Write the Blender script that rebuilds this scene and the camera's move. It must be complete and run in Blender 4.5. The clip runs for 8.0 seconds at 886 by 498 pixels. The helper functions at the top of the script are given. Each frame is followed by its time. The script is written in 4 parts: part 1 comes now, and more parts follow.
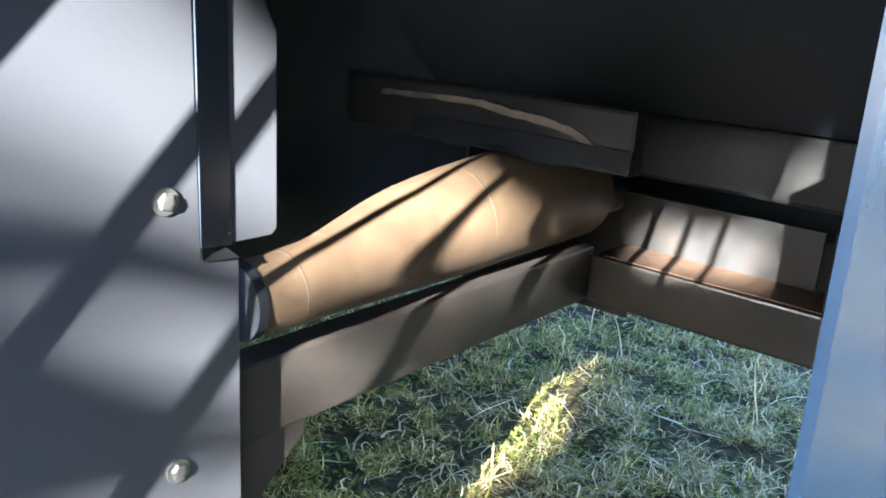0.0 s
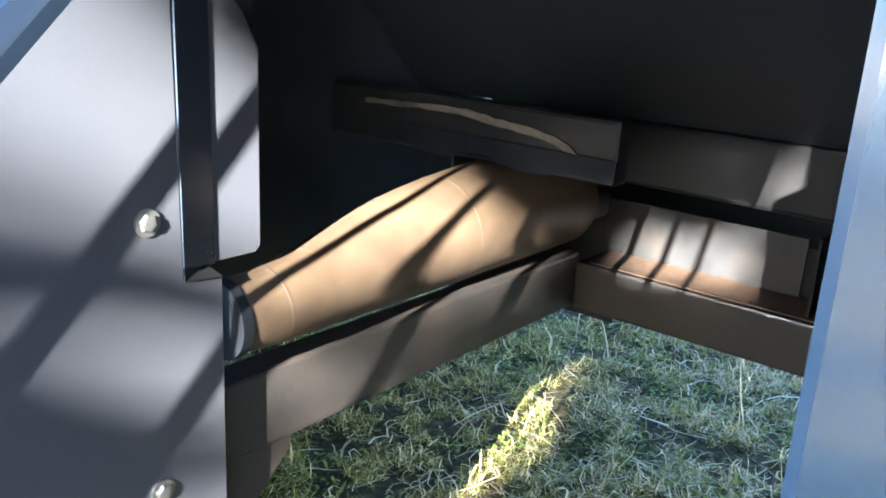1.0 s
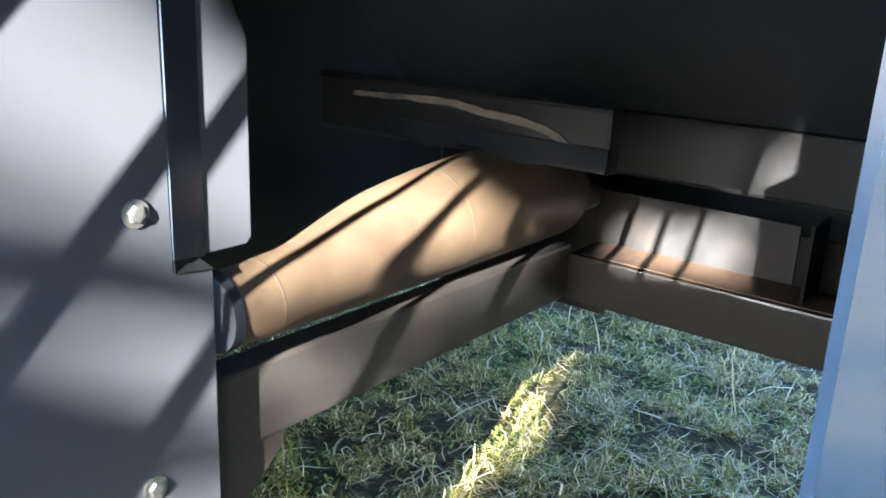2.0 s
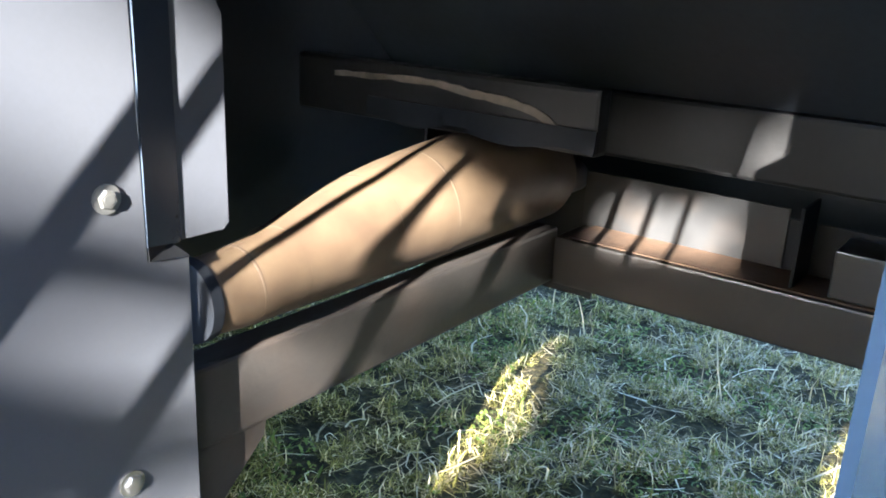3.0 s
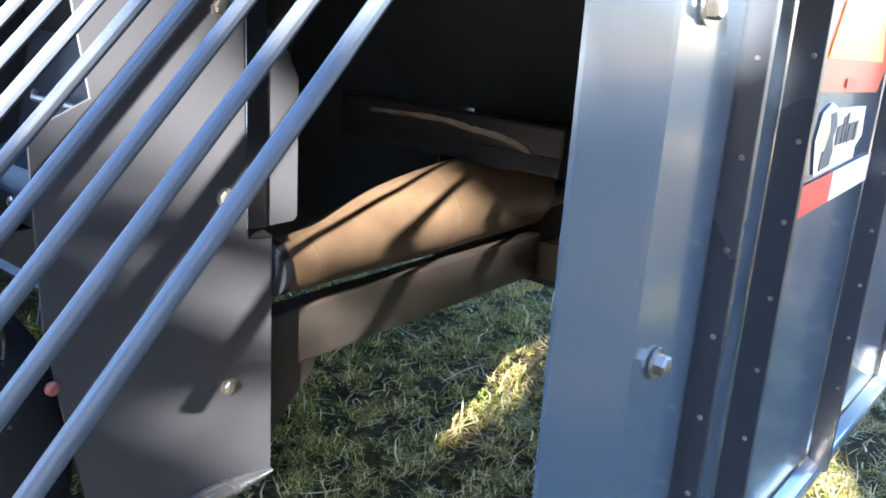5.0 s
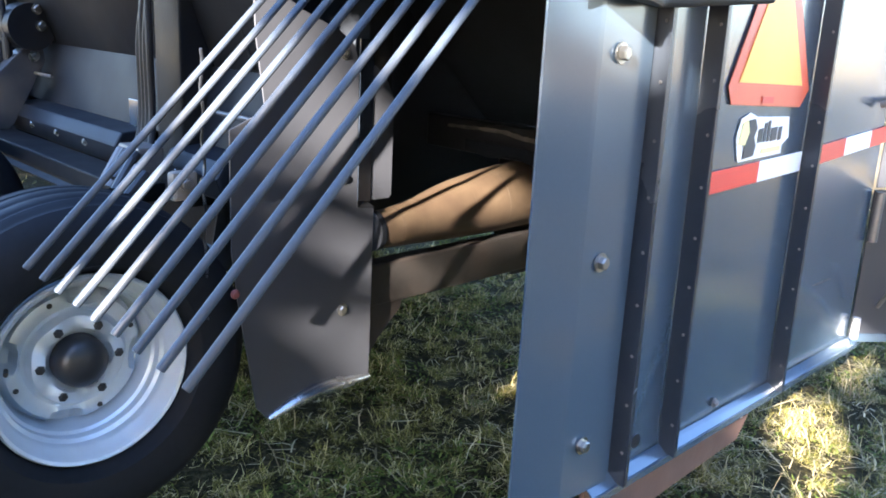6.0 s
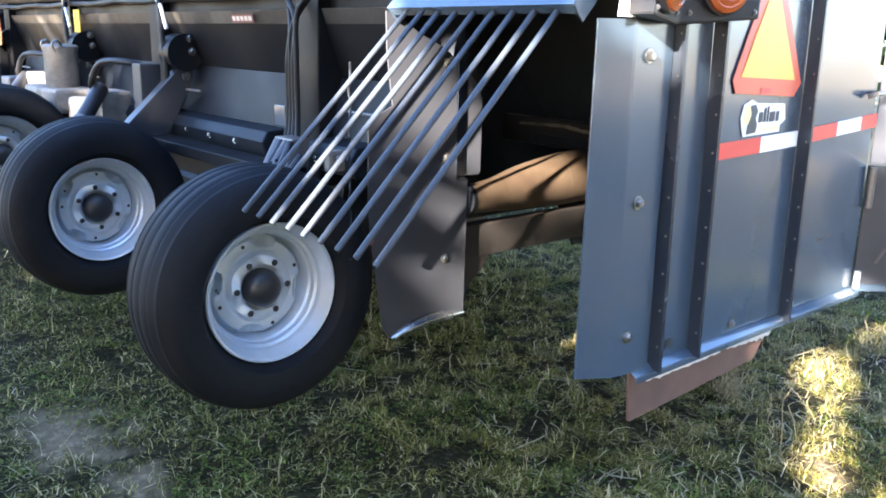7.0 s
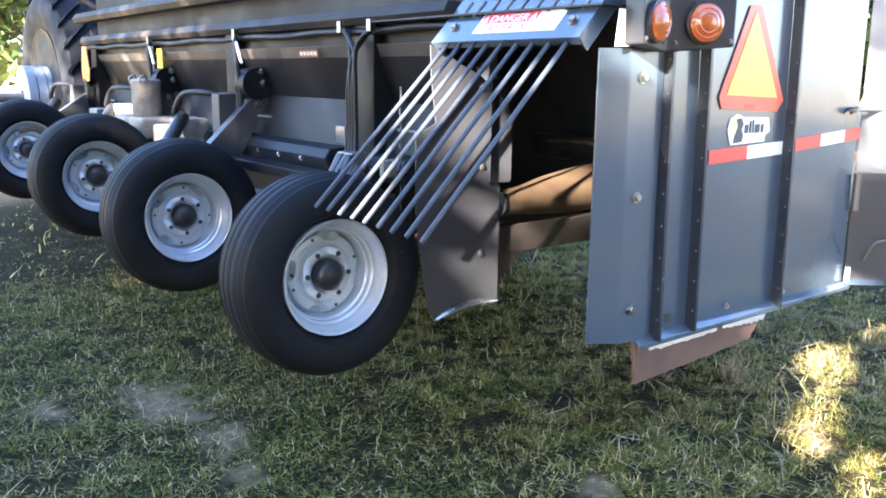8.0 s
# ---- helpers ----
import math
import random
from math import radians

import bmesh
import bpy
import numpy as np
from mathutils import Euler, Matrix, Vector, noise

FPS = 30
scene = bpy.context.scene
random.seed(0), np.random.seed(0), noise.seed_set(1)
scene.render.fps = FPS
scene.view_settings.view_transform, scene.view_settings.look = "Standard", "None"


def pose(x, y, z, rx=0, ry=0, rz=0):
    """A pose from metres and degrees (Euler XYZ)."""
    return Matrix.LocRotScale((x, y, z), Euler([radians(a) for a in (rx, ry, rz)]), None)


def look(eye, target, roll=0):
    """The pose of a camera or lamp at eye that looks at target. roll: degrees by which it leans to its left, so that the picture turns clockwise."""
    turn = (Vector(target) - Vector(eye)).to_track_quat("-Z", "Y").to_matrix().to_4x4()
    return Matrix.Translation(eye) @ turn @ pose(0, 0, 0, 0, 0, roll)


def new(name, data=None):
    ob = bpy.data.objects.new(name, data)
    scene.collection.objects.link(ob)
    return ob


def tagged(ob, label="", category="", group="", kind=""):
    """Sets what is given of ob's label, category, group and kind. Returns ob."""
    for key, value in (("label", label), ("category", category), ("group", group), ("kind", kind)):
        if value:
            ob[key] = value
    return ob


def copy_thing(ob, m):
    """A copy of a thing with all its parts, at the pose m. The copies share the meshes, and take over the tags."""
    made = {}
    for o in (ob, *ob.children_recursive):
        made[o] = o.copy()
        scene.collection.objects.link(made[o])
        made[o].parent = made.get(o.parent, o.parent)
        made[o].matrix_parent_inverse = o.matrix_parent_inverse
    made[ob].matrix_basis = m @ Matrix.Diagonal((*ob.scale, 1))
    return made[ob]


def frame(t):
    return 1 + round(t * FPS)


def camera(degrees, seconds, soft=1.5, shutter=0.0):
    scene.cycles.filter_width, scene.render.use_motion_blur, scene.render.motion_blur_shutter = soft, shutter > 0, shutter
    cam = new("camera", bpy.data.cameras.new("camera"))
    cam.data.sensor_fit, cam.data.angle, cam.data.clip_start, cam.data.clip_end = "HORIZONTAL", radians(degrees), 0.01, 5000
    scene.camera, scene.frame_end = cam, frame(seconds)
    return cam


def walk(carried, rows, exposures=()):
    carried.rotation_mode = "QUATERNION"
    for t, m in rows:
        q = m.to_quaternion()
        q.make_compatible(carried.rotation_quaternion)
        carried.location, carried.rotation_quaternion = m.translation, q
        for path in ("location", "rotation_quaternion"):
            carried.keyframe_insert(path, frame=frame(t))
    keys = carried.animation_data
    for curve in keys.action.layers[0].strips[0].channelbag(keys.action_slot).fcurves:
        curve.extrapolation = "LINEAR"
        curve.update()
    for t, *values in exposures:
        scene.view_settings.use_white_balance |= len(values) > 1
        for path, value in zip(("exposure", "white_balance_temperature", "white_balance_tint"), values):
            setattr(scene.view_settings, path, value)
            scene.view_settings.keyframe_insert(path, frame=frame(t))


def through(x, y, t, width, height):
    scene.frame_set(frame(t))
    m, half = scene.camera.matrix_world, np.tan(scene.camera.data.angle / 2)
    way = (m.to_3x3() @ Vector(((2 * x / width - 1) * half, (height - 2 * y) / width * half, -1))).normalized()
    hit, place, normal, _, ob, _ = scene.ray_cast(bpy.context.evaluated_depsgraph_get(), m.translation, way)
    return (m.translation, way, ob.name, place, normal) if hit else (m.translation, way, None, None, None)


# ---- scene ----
cam = camera(55.8, 8.0, 1.8)
PATH = [
    (0, (-0.012, -0.051, 1.205), (1.459, 1.175, 0.628), 3.4),
    (0.5, (-0.003, -0.043, 1.227), (1.479, 1.168, 0.648), 3.6),
    (1, (-0.004, -0.046, 1.228), (1.486, 1.154, 0.645), 3.1),
    (2.5, (0.002, -0.023, 1.204), (1.521, 1.139, 0.617), 2.4),
    (3, (0.022, -0.011, 1.204), (1.548, 1.123, 0.583), 2.7),
    (3.5, (0.024, -0.008, 1.2), (1.556, 1.109, 0.564), 3.1),
    (4, (0.008, -0.027, 1.198), (1.535, 1.096, 0.56), 3.6),
    (4.2, (-0.024, -0.065, 1.22), (1.493, 1.066, 0.573), 4.2),
    (5.3, (-0.469, -0.483, 1.321), (1.001, 0.755, 0.768), 3.5),
    (5.5, (-0.555, -0.583, 1.325), (0.888, 0.693, 0.784), 3.6),
    (6, (-0.761, -0.843, 1.351), (0.597, 0.527, 0.825), 2.9),
    (6.5, (-1.023, -1.055, 1.338), (0.279, 0.372, 0.822), 1.8),
    (7, (-1.298, -1.296, 1.339), (-0.033, 0.175, 0.855), 1.4),
    (7.5, (-1.466, -1.554, 1.322), (-0.246, -0.032, 0.882), 0.8),
    (8, (-1.598, -1.712, 1.32), (-0.409, -0.157, 0.909), 0.6),
]
EXPOSURES = [(0.0, 5.97, 4900, 11), (4.0, 5.92, 5050, 13), (5.3, 5.15, 5270, 16), (6.5, 4.87, 5330, 17), (8.0, 5.13, 5500, 18)]
walk(cam, [(t, look(eye, target, roll)) for t, eye, target, roll in PATH], EXPOSURES)

# ---- light ----
SUN_AZ, SUN_EL = 72.0, 21.0          # heading of the light, degrees from +y towards +x; height of the sun
SX, SY, SZ = math.sin(radians(SUN_AZ)), math.cos(radians(SUN_AZ)), math.tan(radians(SUN_EL))
sun = new("sun", bpy.data.lights.new("sun", "SUN"))
sun.data.energy, sun.data.angle, sun.data.color = 4.0, radians(0.53), (1.0, 0.82, 0.57)
sun.matrix_world = look((0, 0, 10), (SX, SY, 10 - SZ))

world = bpy.data.worlds.new("sky")
scene.world = world
world.use_nodes = True
wn = world.node_tree.nodes
sky = wn.new("ShaderNodeTexSky")
sky.sky_type, sky.sun_disc = "NISHITA", False
sky.sun_elevation = radians(SUN_EL)
sky.sun_rotation = math.atan2(-SX, -SY)
wn["Background"].inputs[1].default_value = 0.052
world.node_tree.links.new(sky.outputs[0], wn["Background"].inputs[0])


# ---- materials ----
def material(name, color, rough=0.5, metal=0.0, grain=30.0, vary=0.15, bump=0.0, stain=None, stain_scale=3.0, stain_amount=0.5,
             rough_vary=0.1, coat=0.0, by_object=0.0, gloss=0.5):
    m = bpy.data.materials.new(name)
    m.use_nodes = True
    n, l = m.node_tree.nodes, m.node_tree.links
    b = n["Principled BSDF"]
    b.inputs["Roughness"].default_value, b.inputs["Metallic"].default_value = rough, metal
    b.inputs["Specular IOR Level"].default_value = gloss
    b.inputs["Coat Weight"].default_value = coat
    b.inputs["Coat Roughness"].default_value = 0.12
    geo = n.new("ShaderNodeNewGeometry")
    fine = n.new("ShaderNodeTexNoise")
    fine.inputs["Scale"].default_value, fine.inputs["Detail"].default_value = grain, 6
    l.new(geo.outputs["Position"], fine.inputs["Vector"])
    big = n.new("ShaderNodeTexNoise")
    big.inputs["Scale"].default_value, big.inputs["Detail"].default_value = stain_scale, 5
    l.new(geo.outputs["Position"], big.inputs["Vector"])
    dark = n.new("ShaderNodeMix")
    dark.data_type = "RGBA"
    dark.inputs[6].default_value = (*[c * (1 - vary) for c in color], 1)
    dark.inputs[7].default_value = (*[min(1, c * (1 + vary)) for c in color], 1)
    l.new(fine.outputs["Fac"], dark.inputs[0])
    last = dark.outputs[2]
    if by_object:
        info = n.new("ShaderNodeObjectInfo")
        tone = n.new("ShaderNodeHueSaturation")
        span = n.new("ShaderNodeMapRange")
        span.inputs[3].default_value, span.inputs[4].default_value = 1 - by_object, 1 + by_object
        l.new(info.outputs["Random"], span.inputs[0])
        l.new(span.outputs[0], tone.inputs["Value"])
        l.new(last, tone.inputs["Color"])
        last = tone.outputs[0]
    if stain:
        ramp = n.new("ShaderNodeMapRange")
        ramp.inputs[1].default_value, ramp.inputs[2].default_value = 0.48, 0.68
        ramp.inputs[4].default_value = stain_amount
        l.new(big.outputs["Fac"], ramp.inputs[0])
        mix = n.new("ShaderNodeMix")
        mix.data_type = "RGBA"
        mix.inputs[7].default_value = (*stain, 1)
        l.new(ramp.outputs[0], mix.inputs[0])
        l.new(last, mix.inputs[6])
        last = mix.outputs[2]
    l.new(last, b.inputs["Base Color"])
    rr = n.new("ShaderNodeMapRange")
    rr.inputs[1].default_value, rr.inputs[2].default_value = 0.3, 0.7
    rr.inputs[3].default_value, rr.inputs[4].default_value = max(0.02, rough - rough_vary), min(1, rough + rough_vary)
    l.new(big.outputs["Fac"], rr.inputs[0])
    l.new(rr.outputs[0], b.inputs["Roughness"])
    if bump:
        bp = n.new("ShaderNodeBump")
        bp.inputs["Strength"].default_value, bp.inputs["Distance"].default_value = bump, 0.004
        l.new(fine.outputs["Fac"], bp.inputs["Height"])
        l.new(bp.outputs[0], b.inputs["Normal"])
    return m


PAINT = material("charcoal paint", (0.0080, 0.0090, 0.0110), 0.46, 0.0, 140, 0.2, 0.08, (0.0165, 0.0150, 0.0132), 3.2, 0.6, 0.14, gloss=0.15)
PANEL = material("blue grey panel paint", (0.057, 0.085, 0.120), 0.25, 0.22, 220, 0.05, 0.015, (0.072, 0.090, 0.118), 1.7, 0.15, 0.012, coat=0.7)
DARKRIB = material("near-black rib and strip colour", (0.020, 0.026, 0.037), 0.26, 0.0, 200, 0.1, 0.02, (0.04, 0.045, 0.052), 2.0, 0.4, 0.08)
PLATE = material("grey shield paint", (0.040, 0.042, 0.049), 0.34, 0.1, 160, 0.08, 0.03, (0.046, 0.046, 0.049), 3.0, 0.2, 0.08, gloss=0.7)
# Dusty steel kept near black: shade inside the machine is put into the colour.
INNER = material("dusty steel with inner shade", (0.0098, 0.0095, 0.0096), 0.5, 0.0, 60, 0.25, 0.15, (0.0155, 0.0138, 0.0125), 4.5, 0.6, 0.12, gloss=0.25)
# Lighter copy of INNER: the hood's milder shade is put into the colour.
HOOD = material("blue-black hood sheet with inner shade", (0.024, 0.028, 0.035), 0.5, 0.0, 60, 0.2, 0.1, (0.030, 0.032, 0.036), 4.0, 0.5, 0.1, gloss=0.3)
WING = material("pale grey sheet paint", (0.15, 0.15, 0.16), 0.38, 0.2, 120, 0.08, 0.02, (0.12, 0.118, 0.12), 2.5, 0.5, 0.08)
BEAM = material("dusty painted beam", (0.0165, 0.0145, 0.0130), 0.45, 0.0, 70, 0.25, 0.12, (0.030, 0.021, 0.015), 5.0, 0.7, 0.12)
TUBE = material("dusty tan roller steel", (0.054, 0.037, 0.0215), 0.46, 0.0, 60, 0.15, 0.06, (0.032, 0.0195, 0.011), 6.0, 0.8, 0.08, gloss=0.4)
GALV = material("galvanised sheet", (0.62, 0.63, 0.64), 0.30, 0.5, 40, 0.12, 0.05, (0.30, 0.26, 0.22), 6.0, 0.5, 0.12)
# Near black for galvanised sheet: the recess's shade is put into the colour.
LINER = material("galvanised liner with recess shade", (0.0175, 0.0170, 0.0170), 0.5, 0.2, 40, 0.2, 0.08, (0.027, 0.019, 0.013), 11.0, 0.7, 0.12)
RUST = material("rusted steel", (0.062, 0.034, 0.016), 0.75, 0.0, 55, 0.4, 0.4, (0.030, 0.018, 0.012), 9.0, 0.7, 0.12)
MUD = material("brown worn skirt", (0.092, 0.050, 0.036), 0.62, 0.0, 40, 0.25, 0.2, (0.055, 0.034, 0.026), 5.0, 0.6, 0.1)
SKIRT_EDGE = material("chipped bare edge", (0.62, 0.60, 0.57), 0.5, 0.2, 60, 0.2, 0.1)
ROD = material("grey painted rod", (0.039, 0.050, 0.067), 0.45, 0.12, 80, 0.2, 0.08, (0.056, 0.057, 0.059), 9.0, 0.5, 0.08)
ZINC = material("zinc plated bolt", (0.28, 0.275, 0.255), 0.28, 0.85, 90, 0.1, 0.05)
STEEL = material("dark bare steel", (0.16, 0.15, 0.14), 0.4, 0.5, 70, 0.2, 0.1)
RUBBER = material("black tyre rubber", (0.0068, 0.0080, 0.0105), 0.62, 0.0, 60, 0.3, 0.12, (0.013, 0.0138, 0.0150), 6.0, 0.5, 0.1, gloss=0.14)
RIM = material("silver grey rim paint", (0.50, 0.56, 0.62), 0.36, 0.42, 40, 0.10, 0.03, (0.36, 0.40, 0.44), 5.0, 0.5, 0.08)
HUB = material("dark hub cap", (0.016, 0.018, 0.022), 0.42, 0.0, 80, 0.15, 0.05, (0.040, 0.038, 0.036), 12.0, 0.4)
HOSE = material("black hydraulic hose", (0.009, 0.009, 0.010), 0.5, 0.0, 90, 0.2, 0.1, gloss=0.25)
RED = material("red reflective tape", (0.60, 0.045, 0.03), 0.38, 0.0, 300, 0.1, 0.05)
WHITE = material("white reflective tape", (0.80, 0.80, 0.78), 0.38, 0.0, 300, 0.05, 0.05)
ORANGE = material("fluorescent orange", (1.0, 0.50, 0.07), 0.42, 0.0, 200, 0.04, 0.0)
REDBORDER = material("dark red reflective border", (0.62, 0.10, 0.04), 0.38, 0.0, 300, 0.1, 0.05)
AMBER = material("amber lamp lens", (0.40, 0.095, 0.02), 0.16, 0.0, 80, 0.15, 0.0, coat=0.5)
YELLOW = material("yellow reflector plastic", (0.85, 0.60, 0.02), 0.35, 0.0, 80, 0.06, 0.0)
MARKER = material("orange reflector plastic", (0.90, 0.24, 0.03), 0.35, 0.0, 80, 0.06, 0.0)
BLACK = material("black plastic", (0.018, 0.018, 0.02), 0.4, 0.0, 80, 0.2, 0.05)
INK = material("black ink", (0.03, 0.03, 0.035), 0.5, 0.0, 200, 0.1, 0.0)
CREAM = material("pale yellow ink", (0.80, 0.72, 0.30), 0.5, 0.0, 200, 0.05, 0.0)
FADED = material("faded red print", (0.16, 0.05, 0.045), 0.5, 0.0, 200, 0.1, 0.0)
LABEL = material("label red", (0.70, 0.06, 0.08), 0.45, 0.0, 200, 0.05, 0.0)
RAIL = material("dusty brown-grey rail paint", (0.024, 0.0225, 0.0205), 0.55, 0.05, 90, 0.25, 0.10, (0.068, 0.057, 0.044), 5.0, 0.7, 0.15, gloss=0.12)
CASTING = material("dusty pale casting", (0.22, 0.205, 0.18), 0.6, 0.1, 30, 0.3, 0.2, (0.10, 0.085, 0.07), 9.0, 0.7, 0.15)
WEIGHT = material("pale blue wheel weight paint", (0.20, 0.24, 0.30), 0.4, 0.0, 30, 0.08, 0.05, (0.15, 0.18, 0.21), 4.0, 0.5)
DUST = material("dried tan mud", (0.085, 0.070, 0.052), 0.85, 0.0, 60, 0.45, 0.3, (0.03, 0.026, 0.02), 14.0, 0.8)
BARK = material("tree bark", (0.10, 0.075, 0.055), 0.85, 0.0, 25, 0.4, 0.6, (0.06, 0.05, 0.04), 4.0, 0.6)


def leafy(name, colors, rough=0.6, through=0.25):
    m = bpy.data.materials.new(name)
    m.use_nodes = True
    n, l = m.node_tree.nodes, m.node_tree.links
    b = n["Principled BSDF"]
    b.inputs["Roughness"].default_value = rough
    b.inputs["Specular IOR Level"].default_value = 0.16
    geo = n.new("ShaderNodeNewGeometry")
    ramp = n.new("ShaderNodeValToRGB")
    ramp.color_ramp.elements[0].color = (*colors[0], 1)
    ramp.color_ramp.elements[1].color = (*colors[-1], 1)
    for k, c in enumerate(colors[1:-1], 1):
        ramp.color_ramp.elements.new(k / (len(colors) - 1)).color = (*c, 1)
    l.new(geo.outputs["Random Per Island"], ramp.inputs[0])
    l.new(ramp.outputs[0], b.inputs["Base Color"])
    tr = n.new("ShaderNodeBsdfTranslucent")
    l.new(ramp.outputs[0], tr.inputs["Color"])
    mix = n.new("ShaderNodeMixShader")
    mix.inputs[0].default_value = through
    l.new(b.outputs[0], mix.inputs[1])
    l.new(tr.outputs[0], mix.inputs[2])
    l.new(mix.outputs[0], n["Material Output"].inputs[0])
    return m


GRASS = leafy("turf blades", [(0.032, 0.033, 0.006), (0.080, 0.078, 0.013), (0.146, 0.135, 0.025), (0.28, 0.245, 0.066), (0.64, 0.54, 0.30)])
CLOVER = leafy("clover leaves", [(0.044, 0.066, 0.010), (0.088, 0.116, 0.018), (0.150, 0.178, 0.036)])
CLIPPING = leafy("dry clippings", [(0.12, 0.10, 0.055), (0.26, 0.22, 0.125), (0.46, 0.42, 0.28)])
LEAF = leafy("tree leaves", [(0.03, 0.055, 0.018), (0.06, 0.09, 0.025), (0.09, 0.11, 0.035)], 0.55, 0.08)


# ---- building helpers ----
def done(bm, name, mat, smooth=False):
    bmesh.ops.recalc_face_normals(bm, faces=bm.faces)
    me = bpy.data.meshes.new(name)
    bm.to_mesh(me)
    bm.free()
    me.materials.append(mat)
    if smooth:
        me.shade_smooth()
        me.set_sharp_from_angle(angle=radians(35))
    return me


def part(name, bm, mat, parent=None, label="", smooth=False):
    ob = new(name, done(bm, name, mat, smooth))
    ob.parent = parent
    return tagged(ob, label)


def empty(name, at=(0, 0, 0)):
    ob = new(name)
    ob.empty_display_size = 0.1
    ob.location = at
    return ob


def box(lo, hi, bevel=0.003, bm=None):
    own = bmesh.new()
    bmesh.ops.create_cube(own, size=1)
    for v in own.verts:
        v.co = Vector([lo[k] + (hi[k] - lo[k]) * (v.co[k] + 0.5) for k in range(3)])
    if bevel:
        bmesh.ops.bevel(own, geom=own.edges[:], offset=bevel, segments=2, affect="EDGES", profile=0.6)
    return merged(own, bm)


def merged(own, bm):
    if bm is None:
        return own
    me = bpy.data.meshes.new("joint")
    own.to_mesh(me)
    own.free()
    bm.from_mesh(me)
    bpy.data.meshes.remove(me)
    return bm


def slab(points, out, bevel=0.0, bm=None):
    """A flat polygon with a thickness: points in order, and the vector by which it is thick."""
    own = bmesh.new()
    f = own.faces.new([own.verts.new(p) for p in points])
    r = bmesh.ops.extrude_face_region(own, geom=[f])
    bmesh.ops.translate(own, vec=out, verts=[g for g in r["geom"] if isinstance(g, bmesh.types.BMVert)])
    if bevel:
        bmesh.ops.bevel(own, geom=own.edges[:], offset=bevel, segments=2, affect="EDGES", profile=0.6)
    return merged(own, bm)


def xz(y, pts):
    return [(x, y, z) for x, z in pts]


def pipe(points, radius, sides=12, bm=None, caps=True):
    """A round pipe through points; radius is one number or one for each point."""
    own = bmesh.new()
    pts = [Vector(p) for p in points]
    radii = radius if isinstance(radius, (list, tuple)) else [radius] * len(pts)
    rings, side = [], None
    for k, p in enumerate(pts):
        d = (pts[min(k + 1, len(pts) - 1)] - pts[max(k - 1, 0)]).normalized()
        if side is None:
            side = d.orthogonal().normalized()
        side = (side - d * side.dot(d)).normalized()
        other = d.cross(side)
        rings.append([own.verts.new(p + radii[k] * (math.cos(a) * side + math.sin(a) * other))
                      for a in [2 * math.pi * j / sides for j in range(sides)]])
    for a, b in zip(rings, rings[1:]):
        for j in range(sides):
            own.faces.new((a[j], a[(j + 1) % sides], b[(j + 1) % sides], b[j]))
    if caps:
        own.faces.new(rings[0][::-1])
        own.faces.new(rings[-1])
    return merged(own, bm)


def curve(points, steps=8):
    """Catmull-Rom points through the given ones."""
    p = [Vector(q) for q in points]
    p = [2 * p[0] - p[1], *p, 2 * p[-1] - p[-2]]
    out = []
    for a, b, c, d in zip(p, p[1:], p[2:], p[3:]):
        for k in range(steps):
            t = k / steps
            out.append(0.5 * (2 * b + (c - a) * t + (2 * a - 5 * b + 4 * c - d) * t * t + (3 * b - a - 3 * c + d) * t ** 3))
    return out + [p[-2]]


def lathe(profile, centre, axis="y", sides=48, bm=None, caps=True):
    """Turns (along, radius) pairs round an axis through centre."""
    own = bmesh.new()
    c = Vector(centre)
    rings = []
    for u, r in profile:
        ring = []
        for j in range(sides):
            a = 2 * math.pi * j / sides
            q = (r * math.cos(a), u, r * math.sin(a)) if axis == "y" else (u, r * math.cos(a), r * math.sin(a)) if axis == "x" else (r * math.cos(a), r * math.sin(a), u)
            ring.append(own.verts.new(c + Vector(q)))
        rings.append(ring)
    for a, b in zip(rings, rings[1:]):
        for j in range(sides):
            own.faces.new((a[j], a[(j + 1) % sides], b[(j + 1) % sides], b[j]))
    for ring in (rings[0], rings[-1]) if caps else ():
        if profile[0 if ring is rings[0] else -1][1] > 1e-4:
            own.faces.new(ring)
    bmesh.ops.remove_doubles(own, verts=own.verts[:], dist=1e-5)
    return merged(own, bm)


def hexbolt(at, out, size, bm=None, washer=True, height=1.15):
    """A hexagon bolt head at a place, standing out along a direction; size is half its width, height in sizes."""
    own = bmesh.new()
    o = Vector(out).normalized()
    p = Vector(at)
    if washer:
        pipe([p, p + o * size * 0.25], size * 1.45, 16, own)
    pipe([p + o * size * 0.1, p + o * size * (height - 0.2), p + o * size * height], [size, size, size * 0.82], 6, own)
    pipe([p + o * size * (height - 0.05), p + o * size * (height + 0.05)], size * 0.55, 10, own)
    return merged(own, bm)


# ---- ground ----
def ground_height(x, y):
    return 0.018 * noise.noise((x * 1.3, y * 1.3, 0.0)) + 0.020 * noise.noise((x * 5, y * 5, 3.0))


